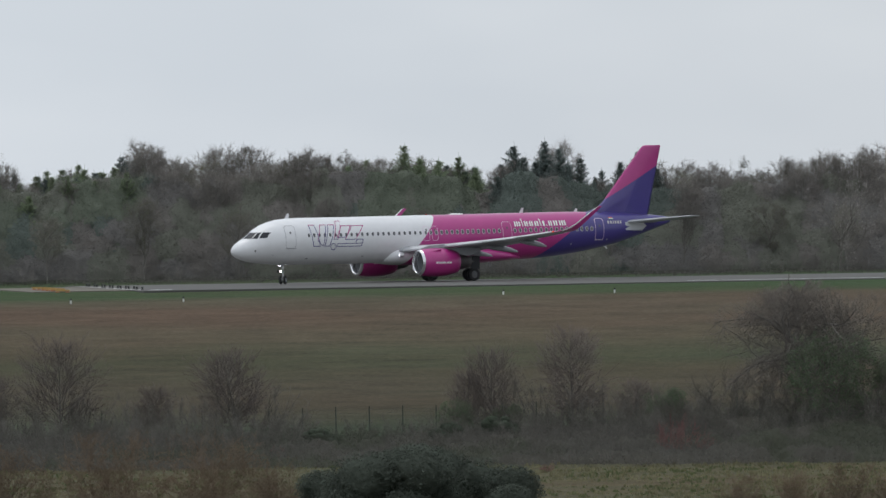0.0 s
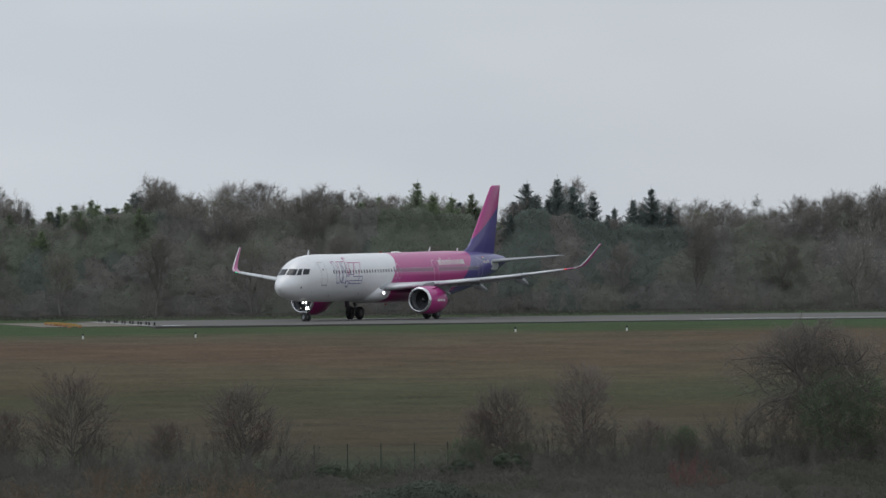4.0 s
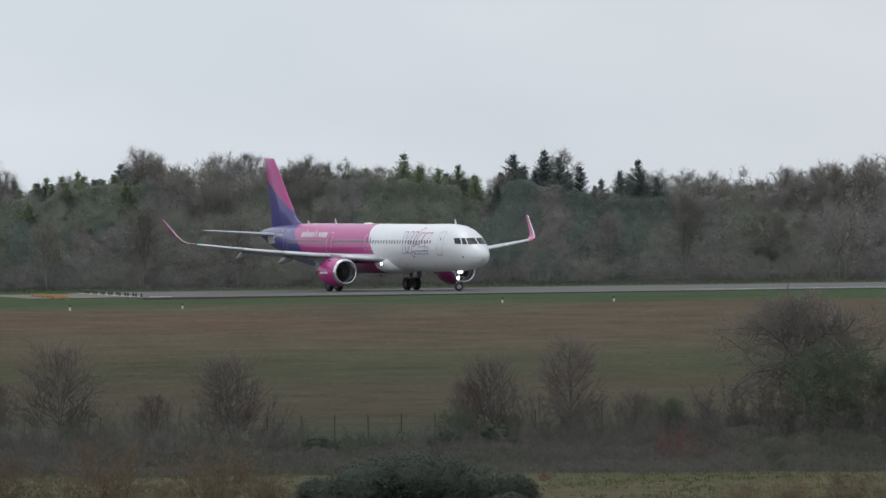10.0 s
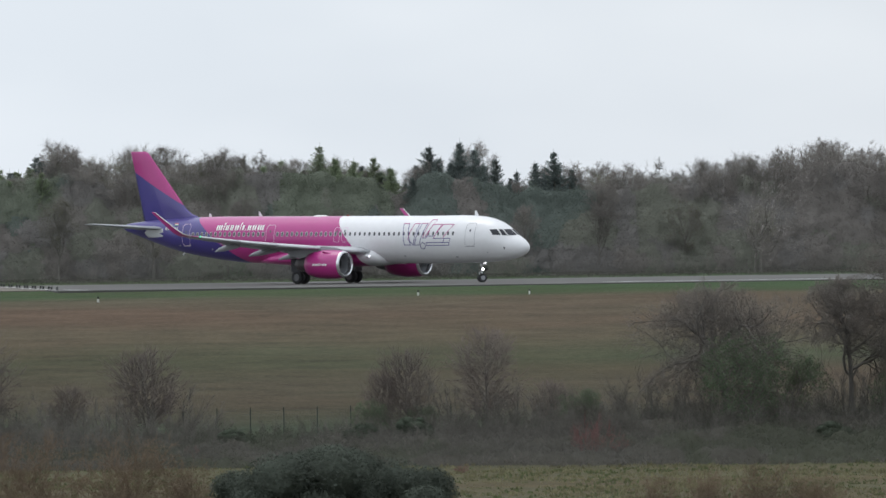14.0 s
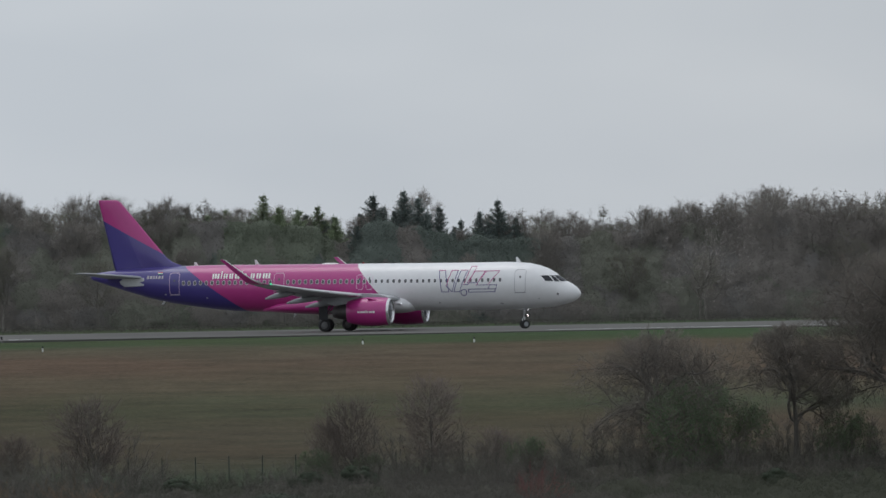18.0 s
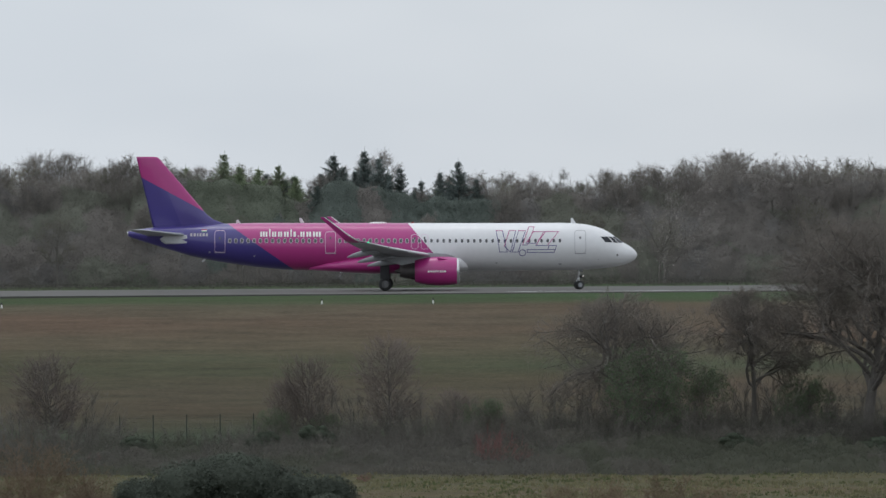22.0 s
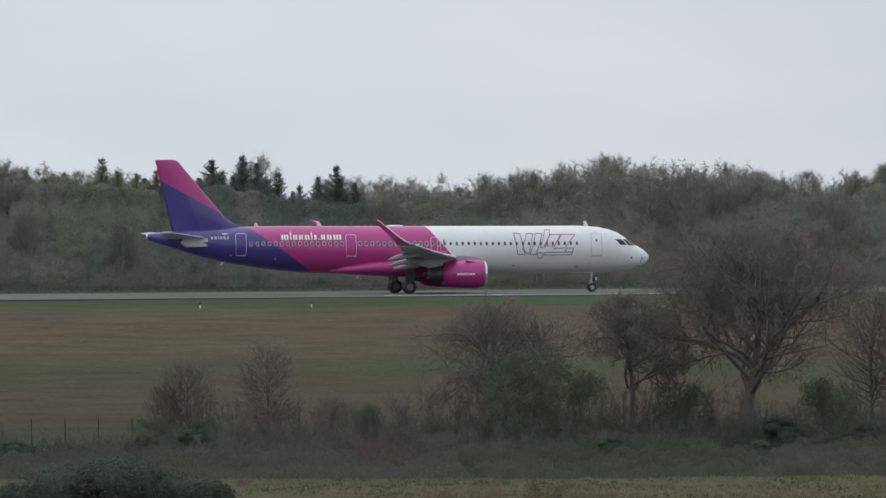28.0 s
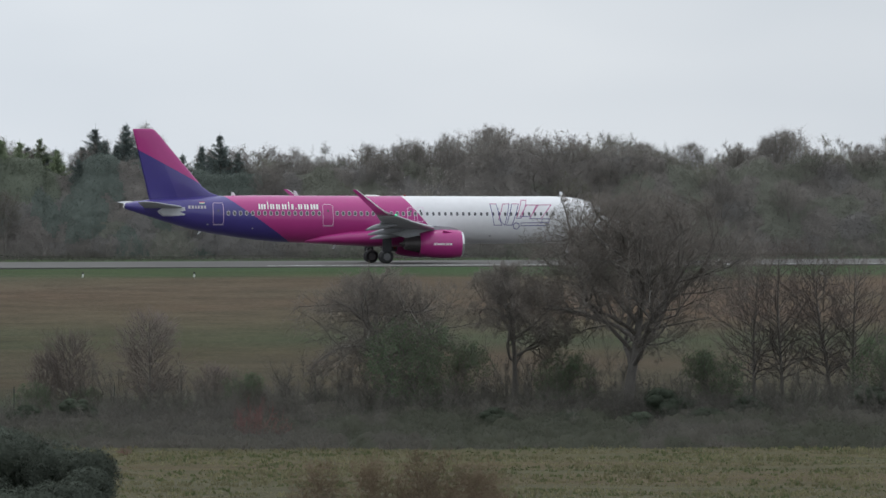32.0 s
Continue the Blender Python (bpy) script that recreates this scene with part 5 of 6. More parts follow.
def quads(name, label, verts, faces, slots, mats, category, smooth=False):
    """One mesh of four-cornered faces from arrays."""
    me = bpy.data.meshes.new(name)
    n = len(faces)
    me.vertices.add(len(verts))
    me.vertices.foreach_set("co", np.ascontiguousarray(verts, dtype=np.float32).ravel())
    me.loops.add(n * 4)
    me.loops.foreach_set("vertex_index", np.ascontiguousarray(faces, dtype=np.int32).ravel())
    me.polygons.add(n)
    me.polygons.foreach_set("loop_start", np.arange(n, dtype=np.int32) * 4)
    for mt in mats:
        me.materials.append(mt)
    me.polygons.foreach_set("material_index", np.ascontiguousarray(slots, dtype=np.int32))
    me.polygons.foreach_set("use_smooth", np.full(n, smooth))
    me.update(calc_edges=True)
    me.validate()
    return tagged(new(name, me), label, category, kind="stuff")


def slivers(name, label, places, size, lift, slots, mats, seed, category="undergrowth"):
    """Fine twigs and sprays, each a narrow lozenge round its place."""
    r = np.random.default_rng(seed)
    n = len(places)
    d = r.normal(size=(n, 3))
    d[:, 2] = np.abs(d[:, 2]) * lift + 0.2
    d /= np.linalg.norm(d, axis=1)[:, None]
    u = np.cross(d, r.normal(size=(n, 3)))
    u /= np.linalg.norm(u, axis=1)[:, None]
    d *= (size[0] * r.uniform(0.25, 0.65, n))[:, None]
    u *= (size[1] * r.uniform(0.5, 1.4, n))[:, None]
    verts = np.stack([places - d, places + u, places + d, places - u], axis=1).reshape(-1, 3)
    return quads(name, label, verts, np.arange(4 * n).reshape(-1, 4), slots, mats, category)


def scatter(grid, count, out, seed):
    """Places strewn over a gridded surface, a little in front of and above it, and the grid cells they belong to."""
    r = np.random.default_rng(seed)
    ni, nj = grid.shape[0] - 1, grid.shape[1] - 1
    i, j, u, v = r.integers(0, ni, count), r.integers(0, nj, count), r.random(count)[:, None], r.random(count)[:, None]
    p = (grid[i, j] * (1 - u) + grid[i + 1, j] * u) * (1 - v) + (grid[i, j + 1] * (1 - u) + grid[i + 1, j + 1] * u) * v
    k = np.abs(r.normal(size=count))
    p[:, 1] -= out[0] * k
    p[:, 2] += out[1] * r.normal(size=count) + out[1] * 0.4
    p[:, 0] += 0.1 * r.normal(size=count)
    return p, i, j


def cells(ni, nj):
    """The faces of a grid of ni by nj points."""
    i, j = np.meshgrid(np.arange(ni - 1), np.arange(nj - 1), indexing="ij")
    a = (i * nj + j).ravel()
    return np.stack([a, a + nj, a + nj + 1, a + 1], axis=1)


def wood_mass():
    """The closed body of the wood: crown against crown, each with its own tint, and the fine twigs that cover it."""
    r = random.Random(77)
    xs = np.arange(-84, 114, 0.30)
    n = 44
    top = np.interp(xs, [p[0] for p in SKYLINE], [p[1] for p in SKYLINE])
    crowns = []   # middle, height of the middle, half width, half height, tint
    for level in (0.80, 0.62, 0.45, 0.28, 0.12):
        x = -86.0
        while x < 116:
            kinds = zone(x)
            kind = r.choice(kinds)
            if level < 0.4 and r.random() < 0.75:
                kind = "bare"
            pointed = kind in ("dark", "green")
            rx = r.uniform(1.1, 1.9) if pointed else r.uniform(1.7, 3.1)
            rz = r.uniform(2.2, 3.4) if pointed else r.uniform(1.5, 2.5)
            tint = {"dark": 4, "green": 3, "bud": 2}.get(kind, r.choice((0, 0, 1, 1, 2)))
            crowns.append((x + r.uniform(-0.6, 0.6), skyline(x) * level * r.uniform(0.88, 1.06), rx, rz, tint, r.uniform(-0.5, 0.7)))
            x += rx * r.uniform(0.75, 1.25)
    t = np.linspace(0, 1, n)
    X = np.repeat(xs[:, None], n, 1)
    Z = t[None, :] * (top * 0.90)[:, None]
    depth, tint, over = np.zeros_like(X), np.zeros(X.shape, int), np.zeros(len(xs))
    wob_x, wob_z = 0.5 * drift(X * 0.8, Z * 0.8, 3) + 0.3 * drift(X * 2.3, Z * 2.3, 4), 0.5 * drift(X * 0.8, Z * 0.8, 5) + 0.3 * drift(X * 2.3, Z * 2.3, 6)
    for cx, cz, rx, rz, k, fore in crowns:
        q = 1 - ((X + wob_x - cx) / rx) ** 2 - ((Z + wob_z - cz) / rz) ** 2
        d = np.sqrt(np.maximum(q, 0)) * 0.5 + 0.45 * fore * (q > 0) + 0.001
        tint = np.where((q > 0) & (d > depth), k, tint)
        depth = np.maximum(depth, np.where(q > 0, d, 0))
        w = 1 - ((xs - cx) / rx) ** 2
        over = np.maximum(over, np.where(w > 0, cz + rz * 0.8 * np.sqrt(np.maximum(w, 0)), 0))
    Z *= (np.minimum(over, top * (0.81 + 0.05 * drift(xs * 0.7, xs * 0, 12) - 0.03 * ((xs > -2) & (xs < 19)) + 0.05 * ((xs > -16) & (xs < -2)) - 0.05 * ((xs > -31) & (xs < -16)))) / (top * 0.90))[:, None]
    Y = 1019.0 + 9.0 * t[None, :] ** 1.3 + 0.146 * np.maximum(0, X) - depth
    rough = 0.14 * drift(X * 1.6, Z * 1.6, 1) + 0.12 * drift(X * 3.3, Z * 3.3, 2)
    grid = np.stack([X + 0.2 * drift(X * 2, Z * 2, 9), Y - rough, Z + 0.35 * rough - 0.25 * (t[None, :] == 0)], axis=2)
    slots = tint[:-1, :-1]
    quads("woodland_mass", "closed body of the far wood, brown, olive and green paled for haze", grid.reshape(-1, 3), cells(len(xs), n), slots.ravel(), HAZED_WOOD_TINTS, "wood", smooth=True)
    p, i, j = scatter(grid, 300000, (0.30, 0.18), 21)
    i, j = np.clip(i + np.rint(2.2 * np.random.default_rng(5).normal(size=len(i))).astype(int), 0, len(xs) - 2), np.clip(j + np.rint(1.5 * np.random.default_rng(6).normal(size=len(j))).astype(int), 0, n - 2)
    slivers("underwood", "fine brown and olive twigs closing the far wood", p, (0.27, 0.021), 0.6, slots[i, j], HAZED_WOOD_TINTS, 31)
    p, i, j = scatter(grid[:, -8:], 50000, (0.5, 0.22), 22)
    slivers("canopy_twigs", "fine twigs over the tops of the far wood", p, (0.5, 0.012), 1.6, slots[i, np.minimum(j + n - 8, n - 2)], HAZED_WOOD_TINTS, 32)


wood_mass()


def strewn(x0, x1, y0, y1, count, tall, seed):
    """Places between the ground and a height over a stretch of ground."""
    r = np.random.default_rng(seed)
    x, y = r.uniform(x0, x1, count), r.uniform(y0, y1, count)
    ys = [p[0] for p in PROFILE]
    h = np.array([tall(v) for v in x]) * (0.8 + 0.35 * drift(x * 0.3, y * 0.15, seed))
    z = np.interp(y, ys, [p[1] for p in PROFILE]) + np.where((y > 480) & (y < 855), -0.004 * np.clip(x, -60, 90), 0)
    y = y + np.where(y > 950, 0.146 * np.maximum(0, x), 0)
    return np.stack([x, y, z + h * r.random(count) ** 0.85], axis=1), (drift(x * 0.12, y * 0.1, seed + 1) + 0.2 * r.normal(size=count))


p, k = strewn(-82, 112, 978, 1015, 50000, lambda x: 0.5, 27)
slivers("verge_growth", "low brown rough growth between runway and wood", p, (0.2, 0.025), 0.6, (k > 0.25).astype(int), (M_HEDGE, M_BRAMBLE), 27)

# ---- trees and shrubs below the bank ----
NEAR = (M_TWIG, M_BARK, M_BUD)


def young(seed, tall, half, **more):
    return leader_tree(seed, tall, half, **more).make("young_tree", "young bare tree with an oval crown in the scrub", "tree", M_BARK, (M_TWIG, M_BARK), "young trees below the bank")


put(young(300, 7.6, 2.8), -31.2, 797, 1.0, 0.3)
slender = put(young(301, 6.8, 2.3), -18.3, 797, 1.0, 1.1)
put(young(302, 7.8, 2.2), 6.4, 797, 1.0, 2.0)
stand(slender, 0.5, 798, 0.72, 2.6, 1.3)
stand(slender, -1.4, 799, 0.5, 3.3, 1.4)
stand(slender, -44.0, 797, 1.0, 0.8)
stand(slender, -40.2, 798, 0.9, 1.9)
stand(slender, -36.3, 798, 0.75, 2.7)
stand(slender, -24.6, 799, 0.6, 3.7)
stand(slender, 10.8, 799, 0.55, 4.4)


def oak(seed, tall, limbs, counts, crown, girth, label, **more):
    return bare_tree(seed, tall, 1.25, limbs, counts, twig=(0.33, 0.0065), girth=girth, shrink=0.6, crown=crown, limb_parts=True, **more).make("oak", label, "tree", M_BARK, (M_OAK, M_BARK, M_BUD), "oaks below the bank")


put(oak(401, 11.6, 12, (8, 7, 6, 6), (-0.6, 0, 6.8, 7.6, 4.4), 0.032, "gnarled bare oak on the bank beside the fence", fork=0.30, gnarl=0.22, rise=0.0, angle=0.95, first_angle=(0.6, 1.4)), 24.3, 794, 0.97, 0.0)
put(oak(402, 10.9, 10, (8, 7, 6, 7), (0, 0, 7.2, 4.3, 3.8), 0.022, "slender bare oak beside the fence", fork=0.38, gnarl=0.22, rise=0.0, angle=0.95, first_angle=(0.6, 1.4)), 32.9, 794, 1.03, 1.2)
put(oak(407, 16.6, 14, (9, 7, 7, 14), (-1.2, 0, 10.4, 9.0, 6.0), 0.027, "great spreading bare oak with a broad crown", fork=0.24, gnarl=0.17, rise=0.03, angle=0.95, first_angle=(0.5, 1.15)), 41.1, 790, 1.03, 2.2)
slim = [leader_tree(410 + k, 12.8, 2.7 + 0.4 * k, low=0.22, arms=60, counts=(9, 16), twig=(0.5, 0.006), lean=0.03 * k).make("ash_tree", "tall slim bare tree in a row below the bank", "tree", M_BARK, NEAR, "slim trees below the bank") for k in range(2)]
put(slim[0], 50.8, 798, 1.0, 0.2)
put(slim[1], 53.0, 798, 1.02, 1.0)
stand(slim[0], 56.7, 798, 1.05, 2.0)
stand(slim[1], 58.4, 799, 0.95, 3.0)
stand(slim[0], 62.0, 797, 1.05, 4.2)
stand(slim[1], 66.5, 797, 1.1, 5.0)

thorn = [bare_tree(505 + k, 7.0, 1.1, 11, (6, 5, 7), fork=0.12, gnarl=0.18, rise=0.05, twig=(0.45, 0.009), girth=0.018, shrink=0.6, leaves=8500, leaf_size=0.07, crown=(0, 0, 4.0, 3.4, 3.2)).make("hawthorn", "bushy hawthorn in dull green young leaf by the fence", "tree", M_BARK, (M_TWIG, M_BARK, M_THORN), "hawthorns by the fence") for k in range(2)]
put(thorn[0], 25.2, 788, 1.05, 0.0)
put(thorn[1], 28.4, 790, 0.85, 1.0)
for x, y, s in ((36.8, 792, 0.7), (47.5, 792, 0.75), (1.6, 797, 0.36), (-2.2, 796, 0.42), (60.5, 790, 0.9), (69, 790, 0.9), (13.2, 796, 0.5)):
    stand(thorn[int(x) % 2], x, y, s, x)
ivy = evergreen(500, 6.8, 7.4, 20000, 0.085).make("evergreen_bush", "dark low evergreen bush in the hedge", "bush", M_BARK, (M_IVY,), "evergreen bushes", closed=True)
put(ivy, 43.5, 783, 0.5, 0.0, 0.8)
for x, y, s, q in ((58.5, 788, 0.45, 0.9), (64.5, 786, 0.5, 0.9), (49.5, 782, 0.4, 0.8), (1.0, 788, 0.36, 0.9), (-2.8, 787, 0.34, 0.8), (31, 776, 0.36, 0.7), (36, 775, 0.34, 0.6), (41, 774, 0.36, 0.6), (46, 776, 0.4, 0.6), (72, 784, 0.5, 1.0), (-12.0, 786, 0.36, 0.7)):
    stand(ivy, x, y, s, x, q)

hedge = [thicket(520 + k, 4.2, 4.8, 26, 40, twig=(0.5, 0.0075), spread=1.0).make("hedge_shrub", "tangled leafless shrub in the overgrown hedge", "shrub", M_BARK, (M_SHRUB,), "hedge shrubs") for k in range(3)]
first = [True] * 3
for y0, step, lo, hi in ((797, 3.4, 0.75, 1.25), (790, 3.4, 0.6, 1.05), (781, 3.2, 0.5, 0.9), (773, 2.8, 0.4, 0.7), (758, 2.6, 0.28, 0.5), (744, 2.4, 0.2, 0.36)):
    x = -62.0
    while x < 95:
        k = rnd.randrange(3)
        s, q = rnd.uniform(lo, hi), rnd.uniform(-2, 2)
        if x > 17 and y0 > 780:
            s *= 1.5
        if (x < -15 or 3 < x <= 17) and y0 > 780:
            s *= 1.35
        if -14 < x < -4:
            s *= 0.55
        if first[k]:
            first[k] = False
            put(hedge[k], x, y0 + q, s, rnd.uniform(0, 6))
        else:
            stand(hedge[k], x, y0 + q, s, rnd.uniform(0, 6))
        x += step * rnd.uniform(0.75, 1.25)


def hedge_mass():
    """The closed body of the overgrown hedge: low rounded heaps, and the fine stems over them."""
    r = random.Random(90)
    xs, ys = np.arange(-64, 97, 0.4), np.arange(741.0, 801.0, 1.0)
    X, Y = np.meshgrid(xs, ys, indexing="ij")
    H = np.zeros_like(X)
    for _ in range(900):
        cx, cy = r.uniform(-66, 99), r.uniform(744, 800)
        w = r.uniform(1.4, 3.2)
        tall = (0.9 if cx < 18 else 1.7) * r.uniform(0.5, 1.3) * (0.35 + 0.65 * min(1.0, (cy - 742) / 28))
        if -15 < cx < -5 and cy > 780:
            tall *= 0.5
        q = 1 - ((X - cx) / w) ** 2 - ((Y - cy) / (w * 1.5)) ** 2
        H = np.maximum(H, tall * np.sqrt(np.maximum(q, 0)))
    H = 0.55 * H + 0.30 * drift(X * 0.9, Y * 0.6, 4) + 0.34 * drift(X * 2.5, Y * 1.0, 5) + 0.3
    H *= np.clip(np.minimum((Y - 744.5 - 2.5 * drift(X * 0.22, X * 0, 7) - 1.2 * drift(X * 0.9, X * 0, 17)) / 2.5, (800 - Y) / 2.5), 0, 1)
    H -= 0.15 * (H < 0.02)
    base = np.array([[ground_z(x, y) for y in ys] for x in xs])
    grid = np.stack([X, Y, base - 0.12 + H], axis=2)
    # brown and green fields, both painted dark for the shade inside the growth
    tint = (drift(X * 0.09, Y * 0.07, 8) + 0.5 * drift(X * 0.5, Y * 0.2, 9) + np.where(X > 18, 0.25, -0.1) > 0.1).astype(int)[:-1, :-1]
    quads("hedge_growth", "dense low growth filling the overgrown hedge, darkened for its inner shade", grid.reshape(-1, 3), cells(len(xs), len(ys)), tint.ravel(), (M_HEDGE_BODY, M_HEDGE_GREEN), "hedge", smooth=True)
    p, i, j = scatter(grid, 380000, (0.3, 0.42), 41)
    slivers("brambles", "fine dead stems and brambles over the hedge", p, (0.36, 0.011), 1.5, tint[i, j], (M_HEDGE, M_BRAMBLE), 42)


hedge_mass()

red = thicket(540, 3.0, 2.6, 24, 14, twig=(0.45, 0.014)).make("red_shrub", "reddish leafless shrub at the field edge", "shrub", M_BARK, (M_TWIG_RED,), "red shrubs")
put(red, 13.4, 764, 0.95, 0.0, 1.7)
stand(red, 15.6, 763, 0.6, 2.0, 1.4)
stand(red, -15.0, 772, 0.5, 1.0)
stand(red, 4.2, 730, 0.34, 1.5)

holly = evergreen(560, 6.5, 15.6, 200000, 0.068, heaps=70, low=0.12).make("evergreen_thicket", "dense blue-green evergreen thicket in the field", "bush", M_BARK, (M_HOLLY,), closed=True)
put(holly, -3.8, 560, 1.08, 0.0, 0.85)
rust = [bare_tree(570 + k, 7.2, 1.2, 16, (6, 5, 9), fork=0.03, gnarl=0.2, rise=0.05, angle=0.8, twig=(0.42, 0.011), girth=0.008, shrink=0.6, first_angle=(0.3, 1.3), crown=(0, 0, 3.6, 3.6, 3.4)).make("rusty_shrub", "rust-brown twiggy shrub in the rough field", "shrub", M_TWIG_RUST, (M_TWIG_RUST, M_TWIG_RUST), "rusty shrubs") for k in range(2)]
put(rust[0], -14.6, 568, 0.95)
put(rust[1], -19.6, 566, 0.98, 1.0)
stand(rust[0], -10.8, 571, 0.72, 2.0)
stand(rust[1], -25.0, 569, 0.86, 3.0)
stand(rust[0], -30.5, 566, 0.86, 4.0)
for x, y, k, turn in ((13.7, 584, 0.55, 5.0), (16.8, 587, 0.58, 1.4), (19.7, 585, 0.64, 0.6), (22.6, 587, 0.56, 3.6)):
    stand(rust[int(x) % 2], x, y, k, turn)

def domes(x, heaps):
    """The height of rounded heaps given by middle, half width and height."""
    return max(0.05, max(h * math.sqrt(max(0.0, 1 - ((x - c) / w) ** 2)) for c, w, h in heaps))


for x0, x1, y0, y1, count, heaps, seed in ((-36, -8.0, 558, 577, 70000, ((-14.6, 3.9, 4.3), (-19.6, 4.0, 4.4), (-10.8, 2.9, 3.0), (-25.0, 3.7, 3.9), (-30.5, 3.7, 3.9)), 23), (11.6, 24.8, 581, 590, 16000, ((13.7, 2.2, 2.2), (16.8, 2.3, 2.4), (19.7, 2.5, 2.8), (22.6, 2.2, 2.3)), 24)):
    p, k = strewn(x0, x1, y0, y1, count, lambda x: domes(x, heaps), seed)
    slivers("rusty_brush", "dense rust-brown brush filling the foot of the shrubs", p, (0.34, 0.012), 1.4, (k > 0.35).astype(int), (M_TWIG_RUST, M_HEDGE), seed)

blossom = bare_tree(590, 5.2, 1.0, 7, (5, 5, 4), fork=0.2, twig=(0.5, 0.012), girth=0.015, leaves=600, leaf_size=0.055).make("blossom_tree", "small tree in pale blossom before the dark wood", "tree", M_BARK, (M_TWIG_FAR, M_BARK, M_BLOSSOM), "blossoming trees")
put(blossom, 33.4, 1015, 1.55)

# ---- rough grass: tufts too many to count ----
def tufts(name, label, count, x0, x1, y0, y1, tall, seed, material):
    r = random.Random(seed)
    g = Mesh()
    for _ in range(count):
        y = r.uniform(y0, y1)
        x = r.uniform(x0, x1)
        k = noise.noise(Vector((x * 0.12, y * 0.08, seed)))
        if k < -0.15 and r.random() < 0.8:
            continue
        z, h = ground_z(x, y) - 0.02, tall * r.uniform(0.4, 1.2) * (0.8 + k)
        for _ in range(4):
            a, b = r.uniform(0, 6.28), r.gauss(0, 0.35)
            w = 0.05 + 0.08 * r.random()
            u = Vector((math.cos(a), math.sin(a), 0)) * w
            p = Vector((x + r.gauss(0, 0.15), y + r.gauss(0, 0.15), z))
            g.face(p - u, p + u, p + Vector((b * h, r.gauss(0, 0.3) * h, h)))
    tagged(new(name, g.data(name, material)), label, "grass", kind="stuff")


tufts("field_grass", "pale dry tussocks on the rough field", 17000, -45, 75, 560, 744, 0.26, 3, M_BLADE)
tufts("green_grass", "fresh green tussocks on the rough field", 8000, -45, 75, 560, 744, 0.24, 8, M_BLADE_GREEN)

# ---- fence, markers, runway end ----
def fence():
    f = tagged(new("fence"), "dark green wire fence along the foot of the bank", "fence")
    f.location = (0, 801, 0)
    post = Mesh()
    post.tube((0, 0, -0.2), (0, 0, 2.1), 0.045, 0.045, 6)
    post.tube((0, 0, 2.1), (0, -0.18, 2.3), 0.03, 0.03, 6)
    data = post.data("post", M_POST)
    xs = [-58 + 2.47 * k for k in range(60)]
    for x in xs:
        ob = part("post", data, M_POST, f)
        ob.location = (x, 0, ground_z(x, 801))
    wire = Mesh()
    for z in (0.15, 0.7, 1.25, 1.8, 2.05):
        for a, b in zip(xs, xs[1:]):
            wire.tube((a, 0, ground_z(a, 801) + z), (b, 0, ground_z(b, 801) + z), 0.007, 0.007, 3, caps=False)
    for a, b in zip(xs, xs[1:]):
        for k in range(12):
            x = a + (b - a) * k / 12
            wire.tube((x, 0, ground_z(x, 801) + 0.15), (x, 0, ground_z(x, 801) + 2.05), 0.004, 0.004, 3, caps=False)
    tagged(part("wire_mesh", wire, M_POST, f), kind="stuff")


fence()


def marker(x, y, tall=0.5):
    ob = tagged(new("marker_post"), "small white marker post with a black top in the grass", "marker post", "marker posts")
    z = ground_z(x, y)
    ob.location = (x, y, z)
    g = Mesh()
    g.loft([[(w * c, w * 0.5 * s, h) for c, s in ((-1, -1), (1, -1), (1, 1), (-1, 1))] for w, h in ((0.065, -0.1), (0.06, tall * 0.62))], cap1=True)
    part("shaft", g, M_MARK, ob)
    g = Mesh()
    g.loft([[(w * c, w * 0.5 * s, h) for c, s in ((-1, -1), (1, -1), (1, 1), (-1, 1))] for w, h in ((0.066, tall * 0.62), (0.06, tall))], cap1=True)
    part("cap", g, M_BLACK, ob)


for x, y in ((-43.3, 886), (-33.8, 887), (-24.6, 887.5), (1.6, 891), (10.75, 891), (62.4, 891), (36.9, 891)):
    marker(x, y, 0.42)
for k in range(15):
    p = on_runway(-33.0 - 0.12 * (k % 2), -26 + 3.1 * k)
    ob = tagged(new("runway_light"), "small black lamp on the runway threshold", "runway light", "threshold lamps")
    ob.location = p
    g = Mesh()
    g.spin([(0.0, 0.12), (0.04, 0.11), (0.06, 0.07), (0.16, 0.07), (0.19, 0.10), (0.26, 0.09), (0.28, 0.02)], axis="z", n=8)
    part("lamp_body", g, M_BLACK, ob)
for k in range(6):
    x, y = -38.4 + 0.58 * k, 936 - 4.4 * k
    ob = tagged(new("barrier"), "low amber and orange plastic barrier board", "barrier", "runway end barriers")
    ob.matrix_basis = pose(x, y, -0.01 if k < 5 else ground_z(x, y), 0, 0, -28)
    g = Mesh()
    g.box(-0.7, 0.7, -0.05, 0.05, 0.12, 0.24, bevel=0.03)
    part("board", g, M_AMBER, ob)
    for u in (-0.5, 0.5):
        g = Mesh()
        g.box(u - 0.14, u + 0.14, -0.2, 0.2, 0.0, 0.06, bevel=0.05)
        g.box(u - 0.04, u + 0.04, -0.04, 0.04, 0.06, 0.2)
        part("foot", g, M_ORANGE, ob)


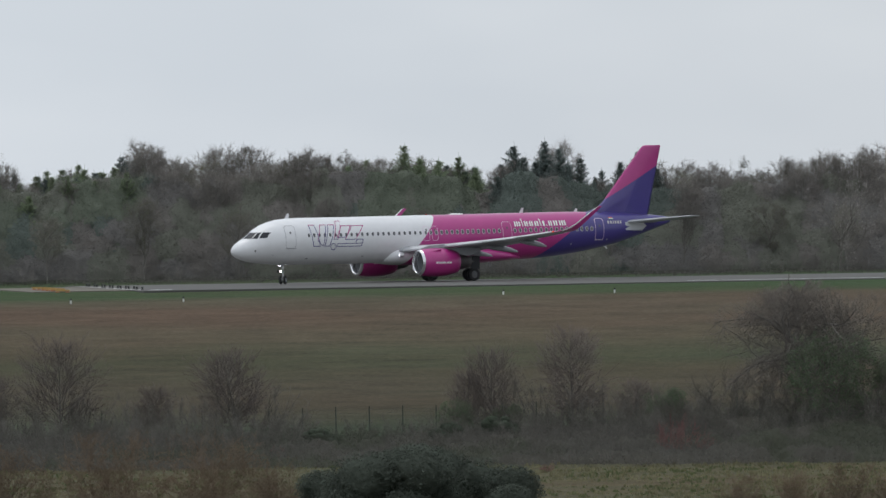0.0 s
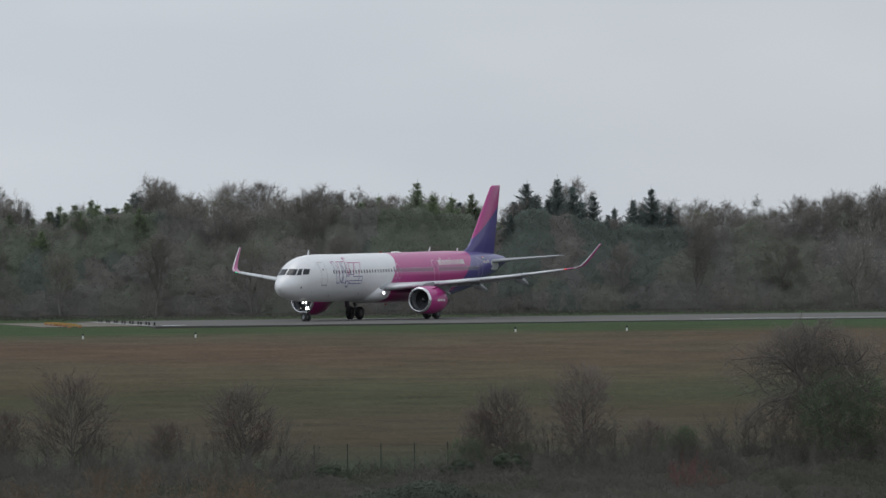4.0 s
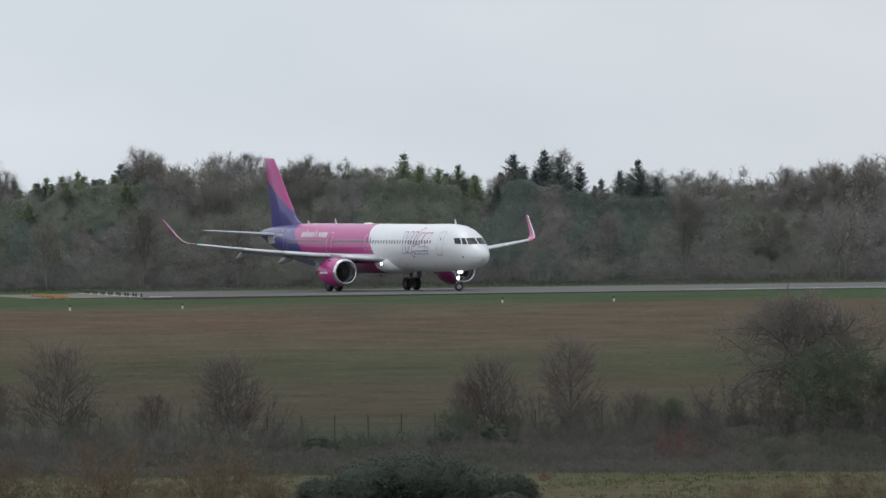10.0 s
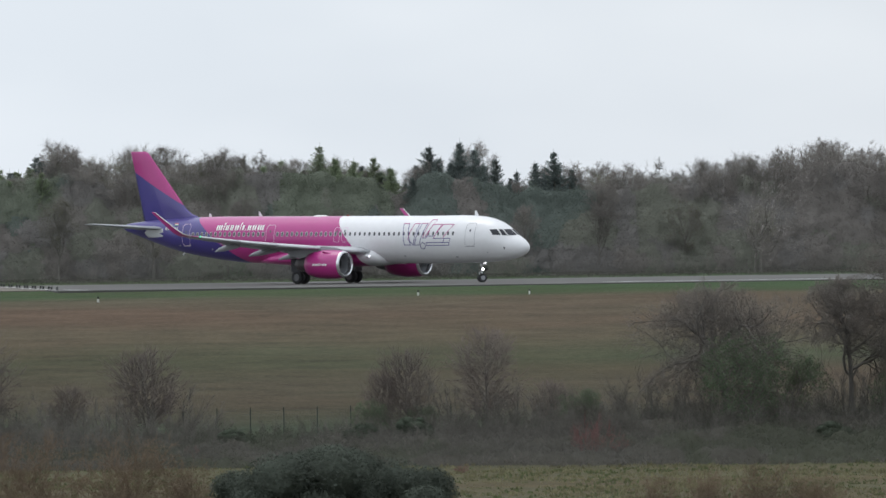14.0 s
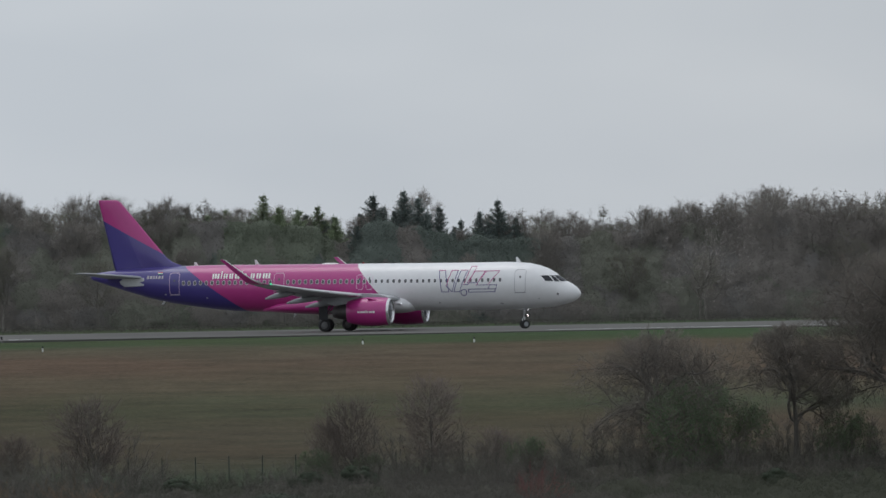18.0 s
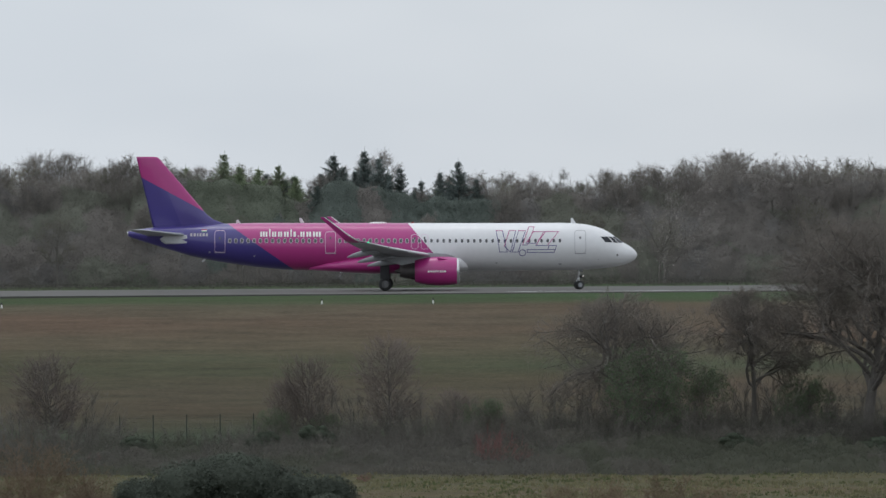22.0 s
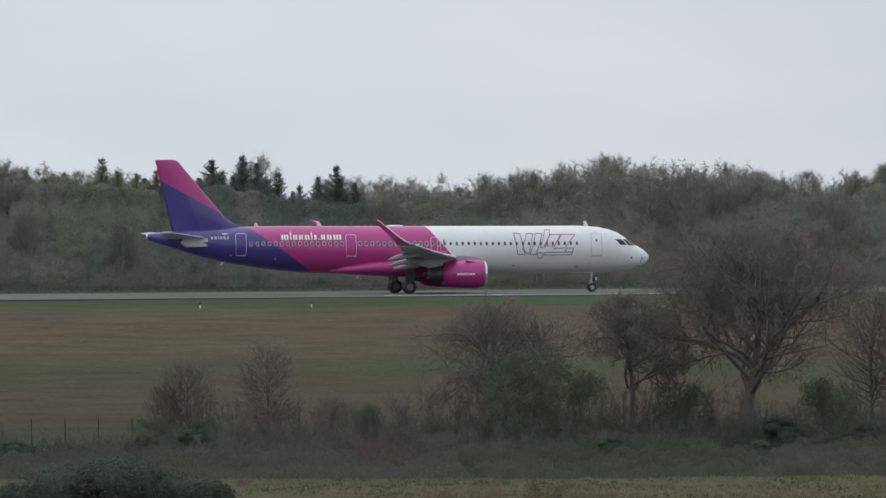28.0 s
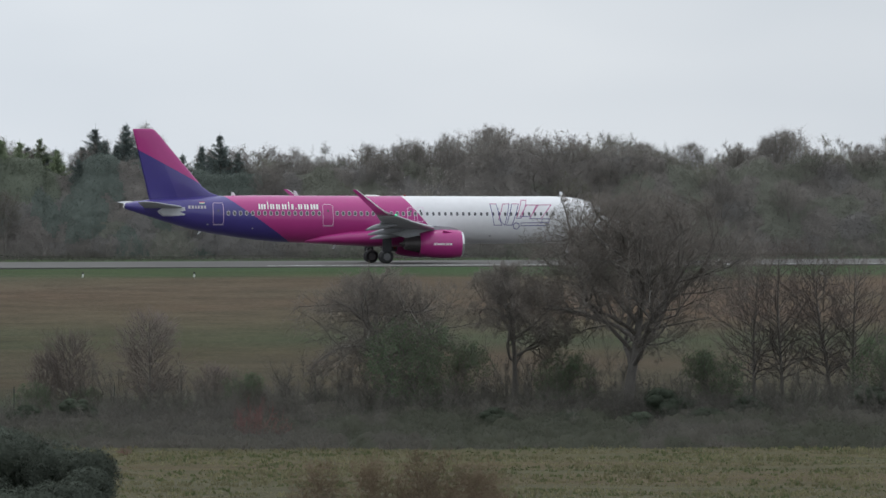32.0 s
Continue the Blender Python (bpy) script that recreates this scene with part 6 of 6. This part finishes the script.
# ---- what moves ----
def motions():
    def at(t, x, y, heading):
        return t, x, y, heading
    rows = [
        at(0, -2.93, 963.11, 209.04), at(1, -5.00, 962.02, 217.25), at(2, -6.71, 960.94, 225.95), at(3, -8.11, 959.86, 235.22),
        at(3.5, -8.63, 959.33, 239.59), at(5.5, -10.08, 957.21, 256.60), at(6, -10.31, 956.70, 260.99), at(7, -10.53, 955.68, 269.89),
        at(8, -10.40, 954.69, 278.78), at(9, -10.10, 953.74, 287.91), at(10, -9.64, 952.83, 296.71), at(11, -9.02, 951.97, 304.53),
        at(12, -8.26, 951.19, 311.31), at(13, -7.29, 950.48, 317.07), at(14, -6.23, 949.85, 323.04), at(15, -4.95, 949.28, 328.37),
        at(15.5, -4.28, 949.03, 330.85), at(17.5, -1.29, 948.17, 341.76), at(18, -0.41, 947.98, 344.16), at(19, 1.49, 947.65, 348.68),
        at(20, 3.36, 947.35, 352.54), at(21, 5.34, 947.15, 355.93), at(22, 7.30, 947.10, 358.93), at(23, 9.29, 947.20, 361.70),
        at(24, 11.41, 947.45, 364.10), at(25, 13.38, 947.75, 365.95), at(25.5, 14.32, 947.90, 366.68), at(28, 19.37, 948.60, 368.18),
        at(29, 21.45, 948.90, 368.21), at(30, 23.50, 949.20, 368.31), at(31, 25.55, 949.50, 368.33), at(32, 27.59, 949.80, 368.32),
    ]
    walk(PLANE, [(t, pose(x, y, 0, 0, 0, h)) for t, x, y, h in rows])
    times = [r[0] for r in rows]
    fine_t = np.arange(0, 32.001, 0.1)
    xs, ys = np.interp(fine_t, times, [r[1] for r in rows]), np.interp(fine_t, times, [r[2] for r in rows])
    hs = np.radians(np.interp(fine_t, times, [r[3] for r in rows]))

    def track(fx, fy):
        """Speeds ahead and to port of a point of the airliner, and the steps in time."""
        px, py = xs + fx * np.cos(hs) - fy * np.sin(hs), ys + fx * np.sin(hs) + fy * np.cos(hs)
        dx, dy = np.diff(px), np.diff(py)
        h = (hs[1:] + hs[:-1]) / 2
        return dx * np.cos(h) + dy * np.sin(h), dy * np.cos(h) - dx * np.sin(h)
    ahead, port = track(GEAR_S - 5.1, 0)
    steer = np.clip(np.degrees(np.arctan2(port, np.maximum(ahead, 0.02))), -5, 74)
    steer = np.convolve(np.pad(steer, 10, mode="edge"), np.ones(21) / 21, mode="valid")
    steer_rows = [(float(t), float(np.interp(t, fine_t[:-1], steer))) for t in np.arange(0, 32.01, 1.0)]
    walk(NOSE_GEAR, [(t, pose(GEAR_S - 5.1, 0, 0, 0, 0, a)) for t, a in steer_rows])
    for w, place, r, where in ROLLING:
        if where == "nose":
            run = np.concatenate([[0], np.cumsum(np.hypot(ahead, port))])
        else:
            run = np.concatenate([[0], np.cumsum(track(0, where)[0])])
        turn = np.degrees(run / r)
        keys, last = [(0.0, 0.0)], 0.0
        for t, a in zip(fine_t, turn):
            if abs(a - last) > 62:
                keys.append((float(t), float(a)))
                last = a
        if keys[-1][0] < 32.0:
            keys.append((32.0, float(turn[-1])))
        walk(w, [(t, pose(*place, 0, a, 0)) for t, a in keys])


motions()
